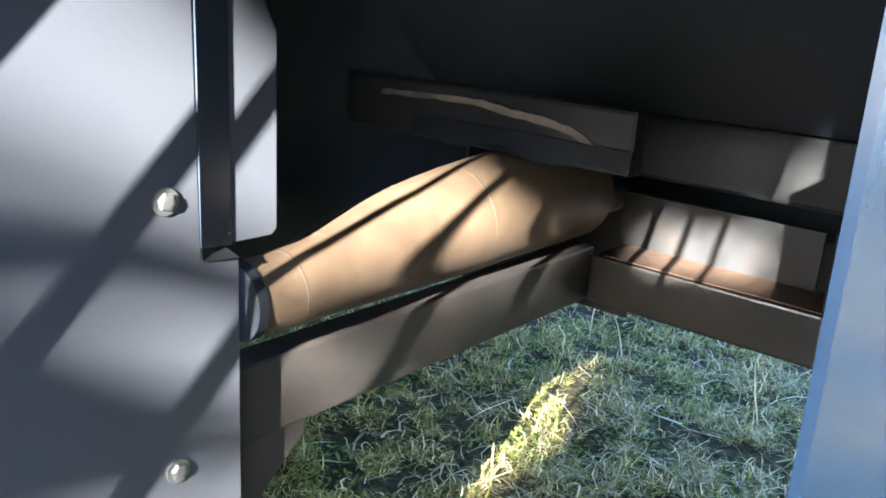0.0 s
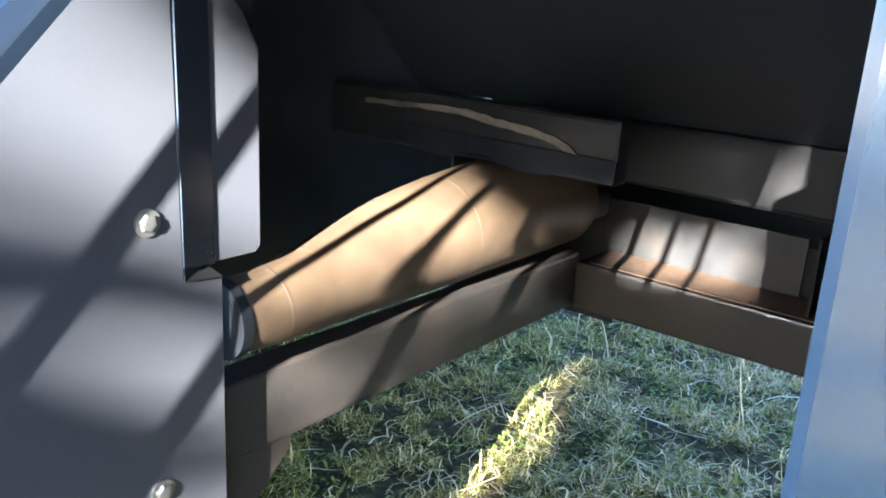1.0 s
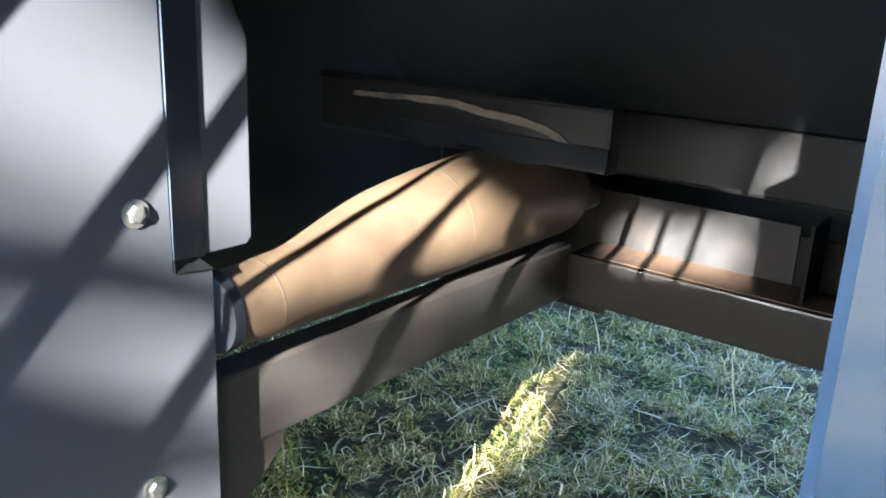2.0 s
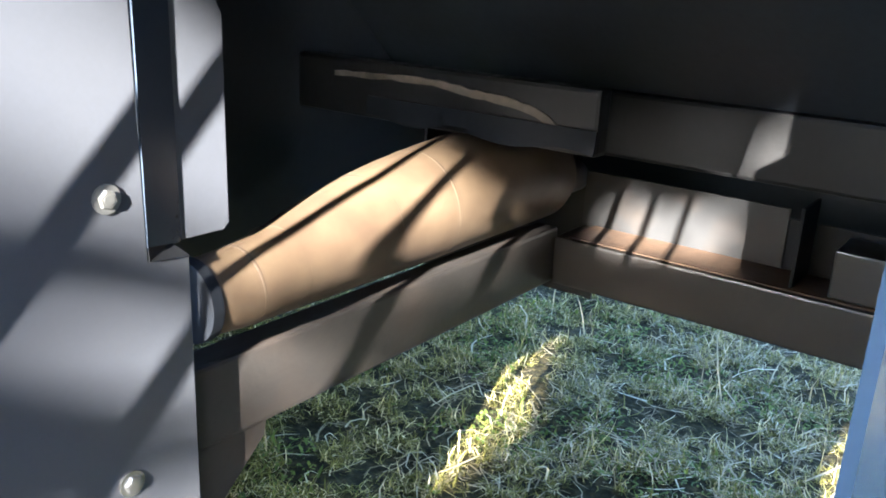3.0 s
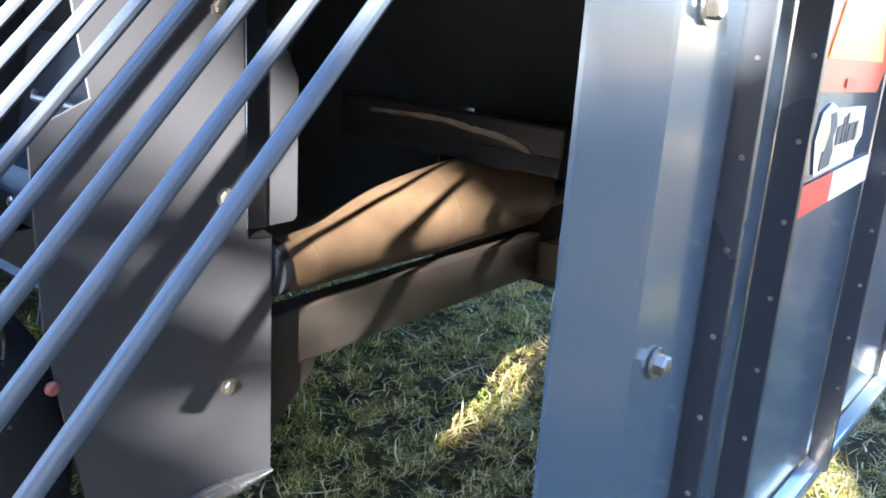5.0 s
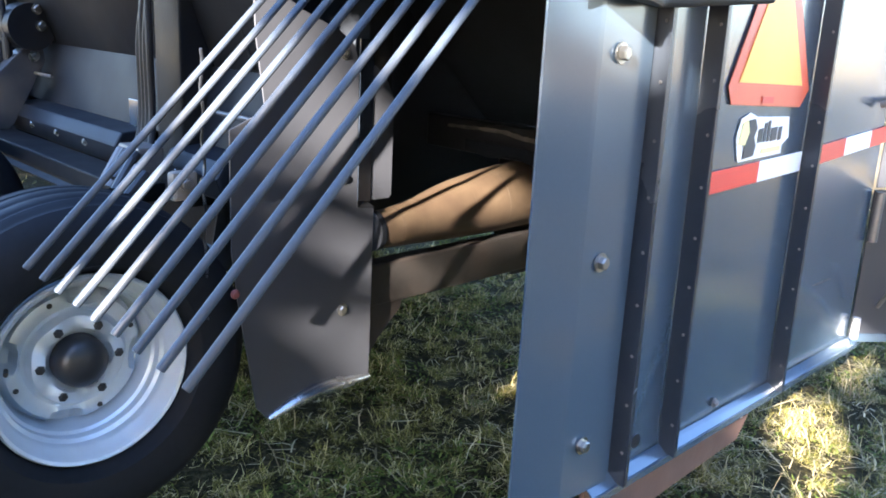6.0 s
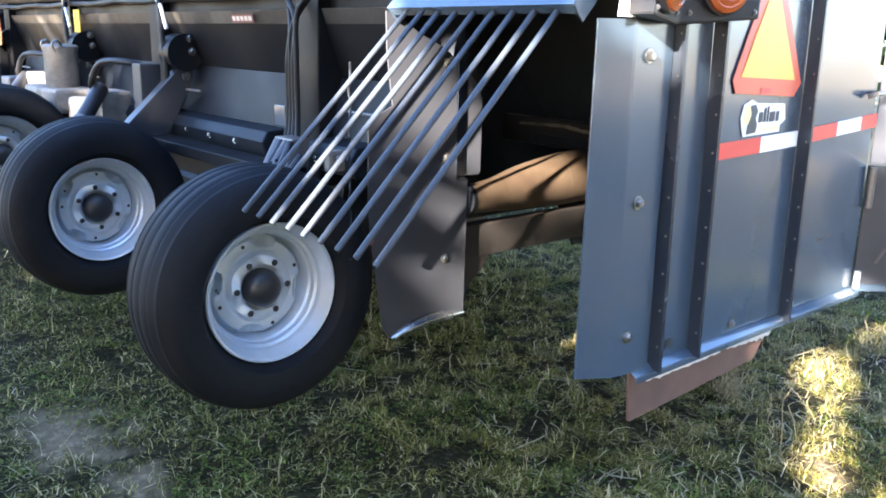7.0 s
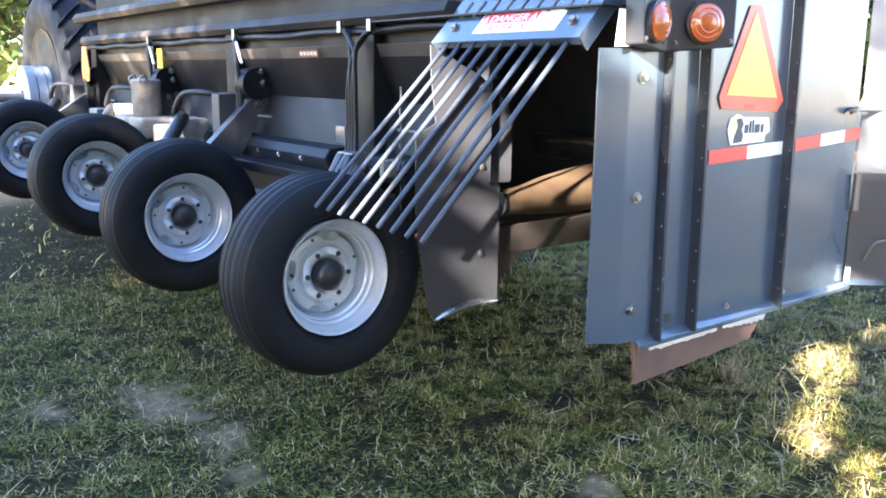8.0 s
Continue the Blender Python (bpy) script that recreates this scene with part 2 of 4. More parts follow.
def soil_material():
    m = bpy.data.materials.new("turf with shaded gaps, and soil")
    m.use_nodes = True
    n, l = m.node_tree.nodes, m.node_tree.links
    b = n["Principled BSDF"]
    b.inputs["Roughness"].default_value = 0.95
    b.inputs["Specular IOR Level"].default_value = 0.1
    geo = n.new("ShaderNodeNewGeometry")

    def tex(scale, detail=6):
        t = n.new("ShaderNodeTexNoise")
        t.inputs["Scale"].default_value, t.inputs["Detail"].default_value = scale, detail
        l.new(geo.outputs["Position"], t.inputs["Vector"])
        return t.outputs["Fac"]

    def ramp(src, stops):
        r = n.new("ShaderNodeValToRGB")
        r.color_ramp.elements[0].position, r.color_ramp.elements[0].color = stops[0][0], (*stops[0][1], 1)
        r.color_ramp.elements[1].position, r.color_ramp.elements[1].color = stops[-1][0], (*stops[-1][1], 1)
        for at, c in stops[1:-1]:
            r.color_ramp.elements.new(at).color = (*c, 1)
        l.new(src, r.inputs[0])
        return r.outputs[0]

    # Turf base is near black: shade between the blades is put into its colour.
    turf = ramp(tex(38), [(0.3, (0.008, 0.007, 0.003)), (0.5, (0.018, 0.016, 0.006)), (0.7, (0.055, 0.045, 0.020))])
    soil = ramp(tex(24), [(0.3, (0.120, 0.090, 0.050)), (0.6, (0.200, 0.155, 0.095)), (0.75, (0.30, 0.24, 0.155))])
    mix = n.new("ShaderNodeMix")
    mix.data_type = "RGBA"
    where = n.new("ShaderNodeMapRange")
    where.inputs[1].default_value, where.inputs[2].default_value = 0.68, 0.78
    l.new(tex(1.1, 4), where.inputs[0])
    l.new(where.outputs[0], mix.inputs[0])
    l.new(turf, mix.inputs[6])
    l.new(soil, mix.inputs[7])
    attr = n.new("ShaderNodeAttribute")
    attr.attribute_name = "bare"
    mix2 = n.new("ShaderNodeMix")
    mix2.data_type = "RGBA"
    l.new(attr.outputs["Fac"], mix2.inputs[0])
    l.new(mix.outputs[2], mix2.inputs[6])
    l.new(soil, mix2.inputs[7])
    # Far ground is tinted straw-pale, added as a warm band for the panel to reflect.
    far = n.new("ShaderNodeAttribute")
    far.attribute_name = "far_straw"
    straw = ramp(tex(0.6), [(0.3, (0.20, 0.15, 0.08)), (0.5, (0.34, 0.26, 0.14)), (0.7, (0.42, 0.34, 0.20))])
    mix3 = n.new("ShaderNodeMix")
    mix3.data_type = "RGBA"
    l.new(far.outputs["Fac"], mix3.inputs[0])
    l.new(mix2.outputs[2], mix3.inputs[6])
    l.new(straw, mix3.inputs[7])
    l.new(mix3.outputs[2], b.inputs["Base Color"])
    bp = n.new("ShaderNodeBump")
    bp.inputs["Strength"].default_value, bp.inputs["Distance"].default_value = 0.8, 0.02
    l.new(tex(45, 8), bp.inputs["Height"])
    l.new(bp.outputs[0], b.inputs["Normal"])
    return m


BARE = [(-0.54, 1.52, 0.15, 0.28), (-0.49, 1.05, 0.09, 0.15), (-0.55, 0.76, 0.08, 0.10), (-0.95, 1.72, 0.07, 0.14), (0.34, -0.04, 0.08, 0.06)]


def bareness(x, y):
    """How much of the turf is worn away, 0 to 1, with ragged edges."""
    b = 0.0
    for cx, cy, rx, ry in BARE:
        if abs(x - cx) < 3 * rx and abs(y - cy) < 3 * ry:
            d = math.hypot((x - cx) / rx, (y - cy) / ry) + 0.8 * noise.noise((x * 7, y * 7, 9.0)) + 0.6 * noise.noise((x * 21, y * 21, 4.0))
            b = max(b, min(0.85, max(0.0, 1.8 - 1.5 * d)))
    return b


def make_ground():
    side = 280
    t = np.linspace(-1, 1, side)
    xs = 0.6 + 4.5 * t + 900 * np.sign(t) * np.abs(t) ** 9
    ys = 1.6 + 4.5 * t + 900 * np.sign(t) * np.abs(t) ** 9
    verts, bare, far_straw = [], [], []
    for y in ys:
        for x in xs:
            near = math.hypot(x, y) < 12
            verts.append((x, y, ground_height(x, y) if near else 0.0))
            bare.append(bareness(x, y) if near else 0.0)
            far_straw.append(min(1.0, max(0.0, (math.hypot(x, y) - 7.0) / 3.0)))
    faces = [(j * side + i, j * side + i + 1, (j + 1) * side + i + 1, (j + 1) * side + i) for j in range(side - 1) for i in range(side - 1)]
    me = bpy.data.meshes.new("ground")
    me.from_pydata(verts, [], faces)
    me.attributes.new("bare", "FLOAT", "POINT").data.foreach_set("value", bare)
    me.attributes.new("far_straw", "FLOAT", "POINT").data.foreach_set("value", far_straw)
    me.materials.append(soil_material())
    me.shade_smooth()
    return tagged(new("ground", me), "worn matted grass with bare grey soil patches", "ground", kind="structure")


make_ground()

# ---- the implement ----
rig = tagged(empty("farm_implement", (0.9, 2.0, 0.0)), "dark grey steel farm implement with gauge wheels, raised on grass", "farm implement")
BASE = Matrix.Translation((-0.9, -2.0, 0.0))


def piece(name, bm, mat, parent=rig, label="", smooth=False):
    """A part of the implement, drawn in the world's places."""
    ob = part(name, bm, mat, parent, label, smooth)
    if parent is rig:
        ob.matrix_parent_inverse = BASE
    return ob


# end panel: skin, bottom lip, ribs
def wall_skin():
    """Sheet with the faint waviness of welded plate."""
    bm = bmesh.new()
    nx, nz = 44, 56
    rows = []
    for j in range(nz + 1):
        z = 0.469 + (2.3 - 0.469) * j / nz
        right = 1.84 - 0.04 * j / nz
        rows.append([])
        for i in range(nx + 1):
            x = 0.50 + (right - 0.50) * i / nx
            y = 0.0016 * noise.noise((x * 3.2, z * 2.2, 1.0)) + 0.0008 * noise.noise((x * 7, z * 6, 4.0))
            rows[-1].append(bm.verts.new((x, y + 0.001, z)))
    for a, b in zip(rows, rows[1:]):
        for i in range(nx):
            bm.faces.new((a[i], a[i + 1], b[i + 1], b[i]))
    r = bmesh.ops.extrude_face_region(bm, geom=bm.faces[:])
    bmesh.ops.translate(bm, vec=(0, 0.006, 0), verts=[g for g in r["geom"] if isinstance(g, bmesh.types.BMVert)])
    return piece("end_panel", bm, PANEL, label="blue-grey painted sheet steel end panel", smooth=True)


end_panel = wall_skin()


def sub(name, bm, mat, parent, label="", smooth=False):
    ob = part(name, bm, mat, parent, label, smooth)
    ob.matrix_parent_inverse = parent.matrix_parent_inverse.inverted() if parent.parent is None else Matrix()
    return ob


lip = bmesh.new()
slab([(0.50, -0.002, 0.475), (1.85, -0.002, 0.475), (1.85, -0.030, 0.458), (0.50, -0.030, 0.452)], (0, 0, -0.005), 0.001, lip)
slab([(0.50, -0.026, 0.457), (1.85, -0.026, 0.463), (1.85, -0.026, 0.447), (0.50, -0.026, 0.440)], (0, -0.005, 0), 0.001, lip)
sub("bottom_lip", lip, PANEL, end_panel)

for low, top in ((0.582, 0.545), (0.772, 0.737), (1.302, 1.262)):
    rib = bmesh.new()
    slab([(low, -0.001, 0.462), (low, -0.042, 0.455), (top, -0.042, 2.25), (top, -0.001, 2.25)], (0.005, 0, 0), 0.0012, rib)
    slab([(low + 0.0052, -0.0415, 0.455), (low + 0.014, -0.0415, 0.455), (top + 0.014, -0.0415, 2.25), (top + 0.0052, -0.0415, 2.25)], (0, 0.004, 0), 0.001, rib)
    # Near black puts the shaded side of the rib channel into the colour.
    ob = sub("rib", rib, DARKRIB, end_panel, "stiffening rib, channel shade put into its colour")
    for k in range(9):
        z = 0.53 + 0.105 * k
        x = low + (top - low) * (z - 0.46) / 1.79
        sub("rivet", pipe([(x, -0.030, z), (x - 0.0025, -0.030, z)], [0.0036, 0.0024], 8), STEEL, end_panel)

# flange sheet at the panel's edge, bent towards the opening
flange = bmesh.new()
cross = [(0.300, 0.030), (0.402, 0.002), (0.412, 0.000), (0.560, -0.003)]
lows, tops = (0.488, 0.475, 0.473, 0.462), (1.398, 1.400, 1.400, 1.402)
ring = []
for (x, y), lo, hi in zip(cross, lows, tops):
    ring.append([flange.verts.new((x, y - 0.009, lo)), flange.verts.new((x, y - 0.009, hi)), flange.verts.new((x, y - 0.004, hi)), flange.verts.new((x, y - 0.004, lo))])
for a, b in zip(ring, ring[1:]):
    for k in range(4):
        flange.faces.new((a[k], a[(k + 1) % 4], b[(k + 1) % 4], b[k]))
flange.faces.new(ring[0])
flange.faces.new(ring[-1])
flange_sheet = piece("edge_flange", flange, PANEL, label="bent blue-grey edge flange with zinc bolts")
for z in (1.313, 0.945, 0.580):
    sub("bolt", hexbolt((0.462, -0.012, z), (0, -1, 0), 0.0125), ZINC, flange_sheet, "zinc hex bolt")
for x, z in ((0.632, 0.484), (1.01, 0.502), (1.376, 0.500)):
    sub("bolt", hexbolt((x, -0.002, z), (0, -1, 0), 0.0085), STEEL, end_panel, "dark hex bolt")
sub("drain_hole", lathe([(0, 0.016), (-0.002, 0.016)], (0.677, 0.0, 0.512), "y", 20), BLACK, end_panel, "round dark drain hole")

# worn skirt below the panel
skirt = slab(xz(0.012, [(0.520, 0.470), (0.540, 0.300), (1.20, 0.335), (1.30, 0.455), (1.30, 0.470)]), (0, 0.012, 0), 0.002)
skirt = piece("skirt", skirt, MUD, label="rust-brown worn steel skirt under the panel")
chips = bmesh.new()
for a, b in ((0.60, 0.98), (1.02, 1.29)):
    n = 24
    lowers = [(a + (b - a) * k / n, 0.414 - 0.020 * abs(noise.noise((a * 7 + k * 0.33, 2.0, 1.0))) - 0.006 * math.sin(math.pi * k / n)) for k in range(n + 1)]
    slab(xz(0.011, [(b, 0.452), (a, 0.452)] + lowers), (0, -0.003, 0), 0, chips)
sub("chipped_edge", chips, SKIRT_EDGE, skirt, "pale chipped bare metal edge")

# red and white tape, triangle, badge
def flat(name, y, pts, mat, parent, label=""):
    return sub(name, slab(xz(y, pts), (0, -0.0012, 0)), mat, parent, label)


def strip(x0, z0, x1, z1, h, colours, y=-0.0022):
    n = len(colours)
    for k, mat in enumerate(colours):
        a, b = k / n, (k + 1) / n
        xa, xb, za, zb = x0 + (x1 - x0) * a, x0 + (x1 - x0) * b, z0 + (z1 - z0) * a, z0 + (z1 - z0) * b
        flat("reflective_tape", y, [(xa, za), (xb, zb), (xb, zb + h), (xa, za + h)], mat, end_panel,
             "red reflective tape" if mat is RED else "white reflective tape")


strip(0.838, 1.026, 1.282, 1.040, 0.048, [RED, WHITE])
strip(1.372, 1.046, 1.905, 1.078, 0.048, [RED, WHITE, RED])

triangle = piece("warning_triangle", slab(xz(-0.003, [(0.866, 1.250), (0.886, 1.212), (1.222, 1.196), (1.258, 1.236), (1.075, 1.560), (1.010, 1.556)]), (0, -0.002, 0), 0.0005),
                 REDBORDER, label="slow-moving-vehicle triangle, orange with red border")
flat("orange_field", -0.006, [(0.905, 1.258), (1.212, 1.246), (1.043, 1.538)], ORANGE, triangle, "fluorescent orange field")
flat("stamp", -0.0062, [(1.02, 1.212), (1.075, 1.210), (1.075, 1.224), (1.02, 1.226)], RED, triangle, "small stamped mark")

badge = piece("maker_badge", slab(xz(-0.0022, [(0.955, 1.086), (1.160, 1.092), (1.160, 1.112), (1.19, 1.128), (1.178, 1.176), (1.02, 1.182), (0.985, 1.192), (0.945, 1.18), (0.932, 1.14), (0.945, 1.105)]), (0, -0.001, 0)),
              WHITE, label="white badge with black and yellow shapes")
flat("badge_shape", -0.0040, [(0.968, 1.092), (1.018, 1.096), (1.024, 1.118), (1.012, 1.138), (1.022, 1.158), (1.008, 1.178), (0.980, 1.176), (0.974, 1.14)], INK, badge, "black emblem shape")
flat("badge_shape", -0.0044, [(0.942, 1.125), (0.972, 1.122), (0.986, 1.15), (0.974, 1.178), (0.952, 1.172)], CREAM, badge, "pale yellow emblem shape")
for a, b, h in ((1.030, 1.052, 0.030), (1.058, 1.070, 0.042), (1.076, 1.086, 0.046), (1.092, 1.122, 0.030), (1.130, 1.146, 0.030)):
    flat("badge_stroke", -0.0040, [(a, 1.124), (b, 1.126), (b, 1.126 + h), (a, 1.124 + h)], INK, badge)
flat("badge_stroke", -0.0040, [(1.055, 1.098), (1.150, 1.100), (1.150, 1.111), (1.055, 1.109)], CREAM, badge)

# amber lamps on their bracket
lamp_box = piece("lamp_bracket", merged(slab([(0.352, -0.095, 1.408), (0.505, -0.058, 1.390), (0.715, -0.150, 1.408), (0.735, -0.02, 1.408), (0.36, -0.015, 1.408)], (0, 0, 0.22), 0.006), None), BLACK,
                 label="black lamp bracket with two amber lamps")


def amber(at, out):
    o = Vector(out).normalized()
    p = Vector(at)
    rim_ring = pipe([p, p + o * 0.014, p + o * 0.016], [0.063, 0.063, 0.058], 32)
    housing = sub("lamp", rim_ring, BLACK, lamp_box, "round amber warning lamp", True)
    lens = pipe([p + o * u for u in (0.014, 0.024, 0.030, 0.0285, 0.035, 0.0335, 0.0385, 0.040)], [0.058, 0.056, 0.044, 0.041, 0.029, 0.026, 0.012, 0.004], 32)
    part("lens", lens, AMBER, None, "amber lens", True).parent = lamp_box
    return housing


amber((0.425, -0.078, 1.474), (0.24, -0.97, 0))
amber((0.612, -0.106, 1.476), (-0.40, -0.92, 0))
for x, y, z in ((0.485, -0.064, 1.418), (0.530, -0.070, 1.418), (0.700, -0.144, 1.425), (0.368, -0.092, 1.425)):
    sub("screw", hexbolt((x, y, z), (0, -1, 0), 0.005), STEEL, lamp_box)
piece("lamp_plate", slab(xz(-0.02, [(0.322, 1.403), (0.385, 1.403), (0.385, 1.51), (0.334, 1.51)]), (0, 0.004, 0)), WHITE, label="pale bare steel plate")

# swung gate wing beyond the panel
gate = piece("gate", slab([(1.850, -0.004, 0.470), (2.45, -0.42, 0.452), (2.45, -0.42, 0.925), (1.842, -0.004, 0.935)], (0.004, 0.006, 0), 0.001), PLATE, label="dark grey hinged steel gate")
sub("gate_edge", slab([(1.845, -0.008, 0.462), (2.45, -0.425, 0.444), (2.45, -0.425, 0.470), (1.845, -0.008, 0.488)], (-0.004, -0.006, 0), 0.001), PANEL, gate)
sub("handle", pipe(curve([(1.905, -0.050, 0.570), (1.905, -0.085, 0.640), (1.935, -0.105, 0.655), (1.975, -0.128, 0.655)], 5), 0.006, 8), STEEL, gate, "bent round bar handle", True)
sub("hinge", pipe([(1.846, -0.018, 0.78), (1.846, -0.018, 0.93)], 0.014, 12), STEEL, gate, "steel hinge barrel", True)
sub("hinge", pipe([(1.846, -0.018, 0.475), (1.846, -0.018, 0.54)], 0.012, 12), GALV, gate, "steel hinge barrel", True)
upper = piece("upper_wing", slab([(1.850, -0.004, 0.940), (2.6, -0.30, 0.930), (2.6, -0.30, 2.25), (1.842, -0.004, 2.25)], (0.004, 0.006, 0), 0.001), WING, label="pale grey painted upper side sheet")
piece("lift_eye", merged(pipe([(1.74, -0.01, 1.185), (1.74, -0.035, 1.195), (1.945, -0.035, 1.195), (1.945, -0.01, 1.09)], 0.010, 8), None), STEEL, label="square steel handle", smooth=True)

# inner shield plate with bolts, bent strip and tab
shield = piece("shield_plate", slab(xz(0.77, [(0.232, 0.425), (0.262, 0.388), (0.330, 0.405), (0.400, 0.412), (0.579, 0.405), (0.581, 0.884), (0.527, 0.888), (0.524, 1.245), (0.510, 1.285), (0.470, 1.315), (0.36, 1.36), (0.30, 1.40),
                                       (0.235, 1.42), (0.240, 1.30), (0.262, 1.14), (0.172, 1.10), (0.172, 0.824), (0.190, 0.68)]), (0, 0.005, 0), 0.001), PLATE, label="grey painted shield plate with bent lower corner")
curl = bmesh.new()
rows = []
for k in range(17):
    t = k / 16
    x = 0.262 + (0.579 - 0.262) * t
    z = 0.388 + 0.058 * math.sin(math.pi * min(1, t * 1.6) * 0.5) - 0.028 * t
    w = 0.018 * math.sin(math.pi * (0.08 + 0.86 * t)) ** 0.8
    arc = [math.pi * (0.15 + 1.15 * j / 7) for j in range(8)]
    rows.append([curl.verts.new((x, 0.770 - 0.7 * w - w * math.sin(a), z - w * math.cos(a))) for a in arc])
for a, b in zip(rows, rows[1:]):
    for k in range(7):
        curl.faces.new((a[k], b[k], b[k + 1], a[k + 1]))
r = bmesh.ops.extrude_face_region(curl, geom=curl.faces[:])
bmesh.ops.translate(curl, vec=(0, 0.002, 0.001), verts=[g for g in r["geom"] if isinstance(g, bmesh.types.BMVert)])
BRIGHT = material("worn bright steel", (0.52, 0.54, 0.56), 0.24, 0.9, 60, 0.15, 0.1, (0.20, 0.19, 0.18), 20.0, 0.6)
sub("curled_edge", curl, BRIGHT, shield, "curled bright bottom edge", True)
for x, z in ((0.486, 0.625), (0.483, 0.968), (0.478, 1.268)):
    sub("bolt", hexbolt((x, 0.770, z), (0, -1, 0), 0.0112, height=0.62), ZINC, shield, "zinc hex bolt")
sub("bent_strip", slab([(0.527, 0.772, 0.905), (0.584, 0.7925, 0.894), (0.584, 0.7925, 1.30), (0.527, 0.772, 1.30)], (0.001, -0.003, 0)), DARKRIB, shield, "black bent strip with scratches")
sub("tab", slab(xz(0.790, [(0.584, 0.896), (0.648, 0.896), (0.656, 0.904), (0.656, 1.151), (0.634, 1.196), (0.596, 1.235), (0.584, 1.235)]), (0, 0.004, 0), 0.001), PLATE, shield, "rounded grey tab")
sub("notch_flap", slab([(0.527, 0.766, 0.889), (0.580, 0.766, 0.884), (0.570, 0.79, 0.898), (0.530, 0.772, 0.905)], (0, 0.003, 0)), PAINT, shield)

# frame of the opening
front_beam = piece("front_beam", box((0.575, 0.80, 0.597), (1.515, 0.855, 0.716), 0.006), BEAM, label="dusty painted steel cross beam")
piece("beam_gusset", slab([(0.56, 0.803, 0.40), (0.635, 0.803, 0.50), (0.715, 0.803, 0.575), (0.72, 0.803, 0.60), (0.72, 0.803, 0.70), (0.56, 0.803, 0.70)], (0, 0.012, 0), 0.002), BEAM, label="dark shaped gusset plate")
side_beam = piece("side_beam", box((1.50, 0.012, 0.595), (1.63, 0.80, 0.698), 0.006), BEAM, label="dusty brown steel side beam with rusty ledge")
sub("rust_ledge", slab([(1.506, 0.0, 0.700), (1.506, 0.770, 0.700), (1.62, 0.770, 0.700), (1.62, 0.0, 0.700)], (0, 0, 0.003)), RUST, side_beam, "rusty ledge")
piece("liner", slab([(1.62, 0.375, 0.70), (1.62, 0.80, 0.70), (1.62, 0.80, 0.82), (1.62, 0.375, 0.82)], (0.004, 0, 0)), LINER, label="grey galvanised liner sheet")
# The liner's end in the flange's shadow, drawn as a darker sheet.
piece("liner", slab([(1.626, 0.012, 0.70), (1.626, 0.42, 0.70), (1.626, 0.42, 0.80), (1.626, 0.012, 0.80)], (0.004, 0, 0)), PAINT, label="liner sheet continued, shade put into its colour")
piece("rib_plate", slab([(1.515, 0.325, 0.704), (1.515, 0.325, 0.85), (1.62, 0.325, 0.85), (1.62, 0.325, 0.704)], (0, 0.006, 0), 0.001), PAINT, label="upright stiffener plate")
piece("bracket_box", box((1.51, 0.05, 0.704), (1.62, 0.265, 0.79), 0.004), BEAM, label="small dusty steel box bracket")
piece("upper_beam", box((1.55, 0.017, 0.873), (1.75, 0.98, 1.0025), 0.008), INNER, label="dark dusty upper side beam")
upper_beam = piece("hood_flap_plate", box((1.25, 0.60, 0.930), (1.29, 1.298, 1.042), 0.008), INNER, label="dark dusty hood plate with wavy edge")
ruffle = bmesh.new()
cols = []
for k in range(41):
    t = k / 40
    y = 0.60 + 0.50 * t
    wob = 0.012 * math.sin(9 * t) * (0.3 + t) + 0.006 * noise.noise((y * 12, 0, 0))
    cols.append([ruffle.verts.new((1.243 + 0.6 * wob, y, 0.934 + 0.006 * math.sin(14 * t))), ruffle.verts.new((1.246 + 0.2 * wob, y, 0.945)), ruffle.verts.new((1.249, y, 0.975))])
for a, b in zip(cols, cols[1:]):
    for k in range(2):
        ruffle.faces.new((a[k], b[k], b[k + 1], a[k + 1]))
r = bmesh.ops.extrude_face_region(ruffle, geom=ruffle.faces[:])
bmesh.ops.translate(ruffle, vec=(-0.004, 0, 0), verts=[g for g in r["geom"] if isinstance(g, bmesh.types.BMVert)])
sub("frayed_flap", ruffle, RUBBER, upper_beam, "wavy frayed rubber flap", True)
streak = bmesh.new()
edge_a, edge_b = [], []
for p in curve([(1.2465, 1.19, 1.010), (1.2465, 0.958, 1.017), (1.2465, 0.863, 1.008), (1.2465, 0.765, 1.000), (1.2465, 0.705, 0.985), (1.2465, 0.672, 0.962)], 10):
    w = 0.005 + 0.006 * (1.19 - p.y) + 0.004 * noise.noise((p.y * 30, 1.0, 0.0))
    edge_a.append(streak.verts.new((p.x, p.y, p.z + w + 0.003 * noise.noise((p.y * 45, 5.0, 0.0)))))
    edge_b.append(streak.verts.new((p.x, p.y, p.z - w + 0.003 * noise.noise((p.y * 38, 9.0, 0.0)))))
for k in range(len(edge_a) - 1):
    streak.faces.new((edge_a[k], edge_a[k + 1], edge_b[k + 1], edge_b[k]))
r = bmesh.ops.extrude_face_region(streak, geom=streak.faces[:])
bmesh.ops.translate(streak, vec=(0.003, 0, 0), verts=[g for g in r["geom"] if isinstance(g, bmesh.types.BMVert)])
sub("dust_streak", streak, DUST, upper_beam, "wavy streak of dried tan mud")
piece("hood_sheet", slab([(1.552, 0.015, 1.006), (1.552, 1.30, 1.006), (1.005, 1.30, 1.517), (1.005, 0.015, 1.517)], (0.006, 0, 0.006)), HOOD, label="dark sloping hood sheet")
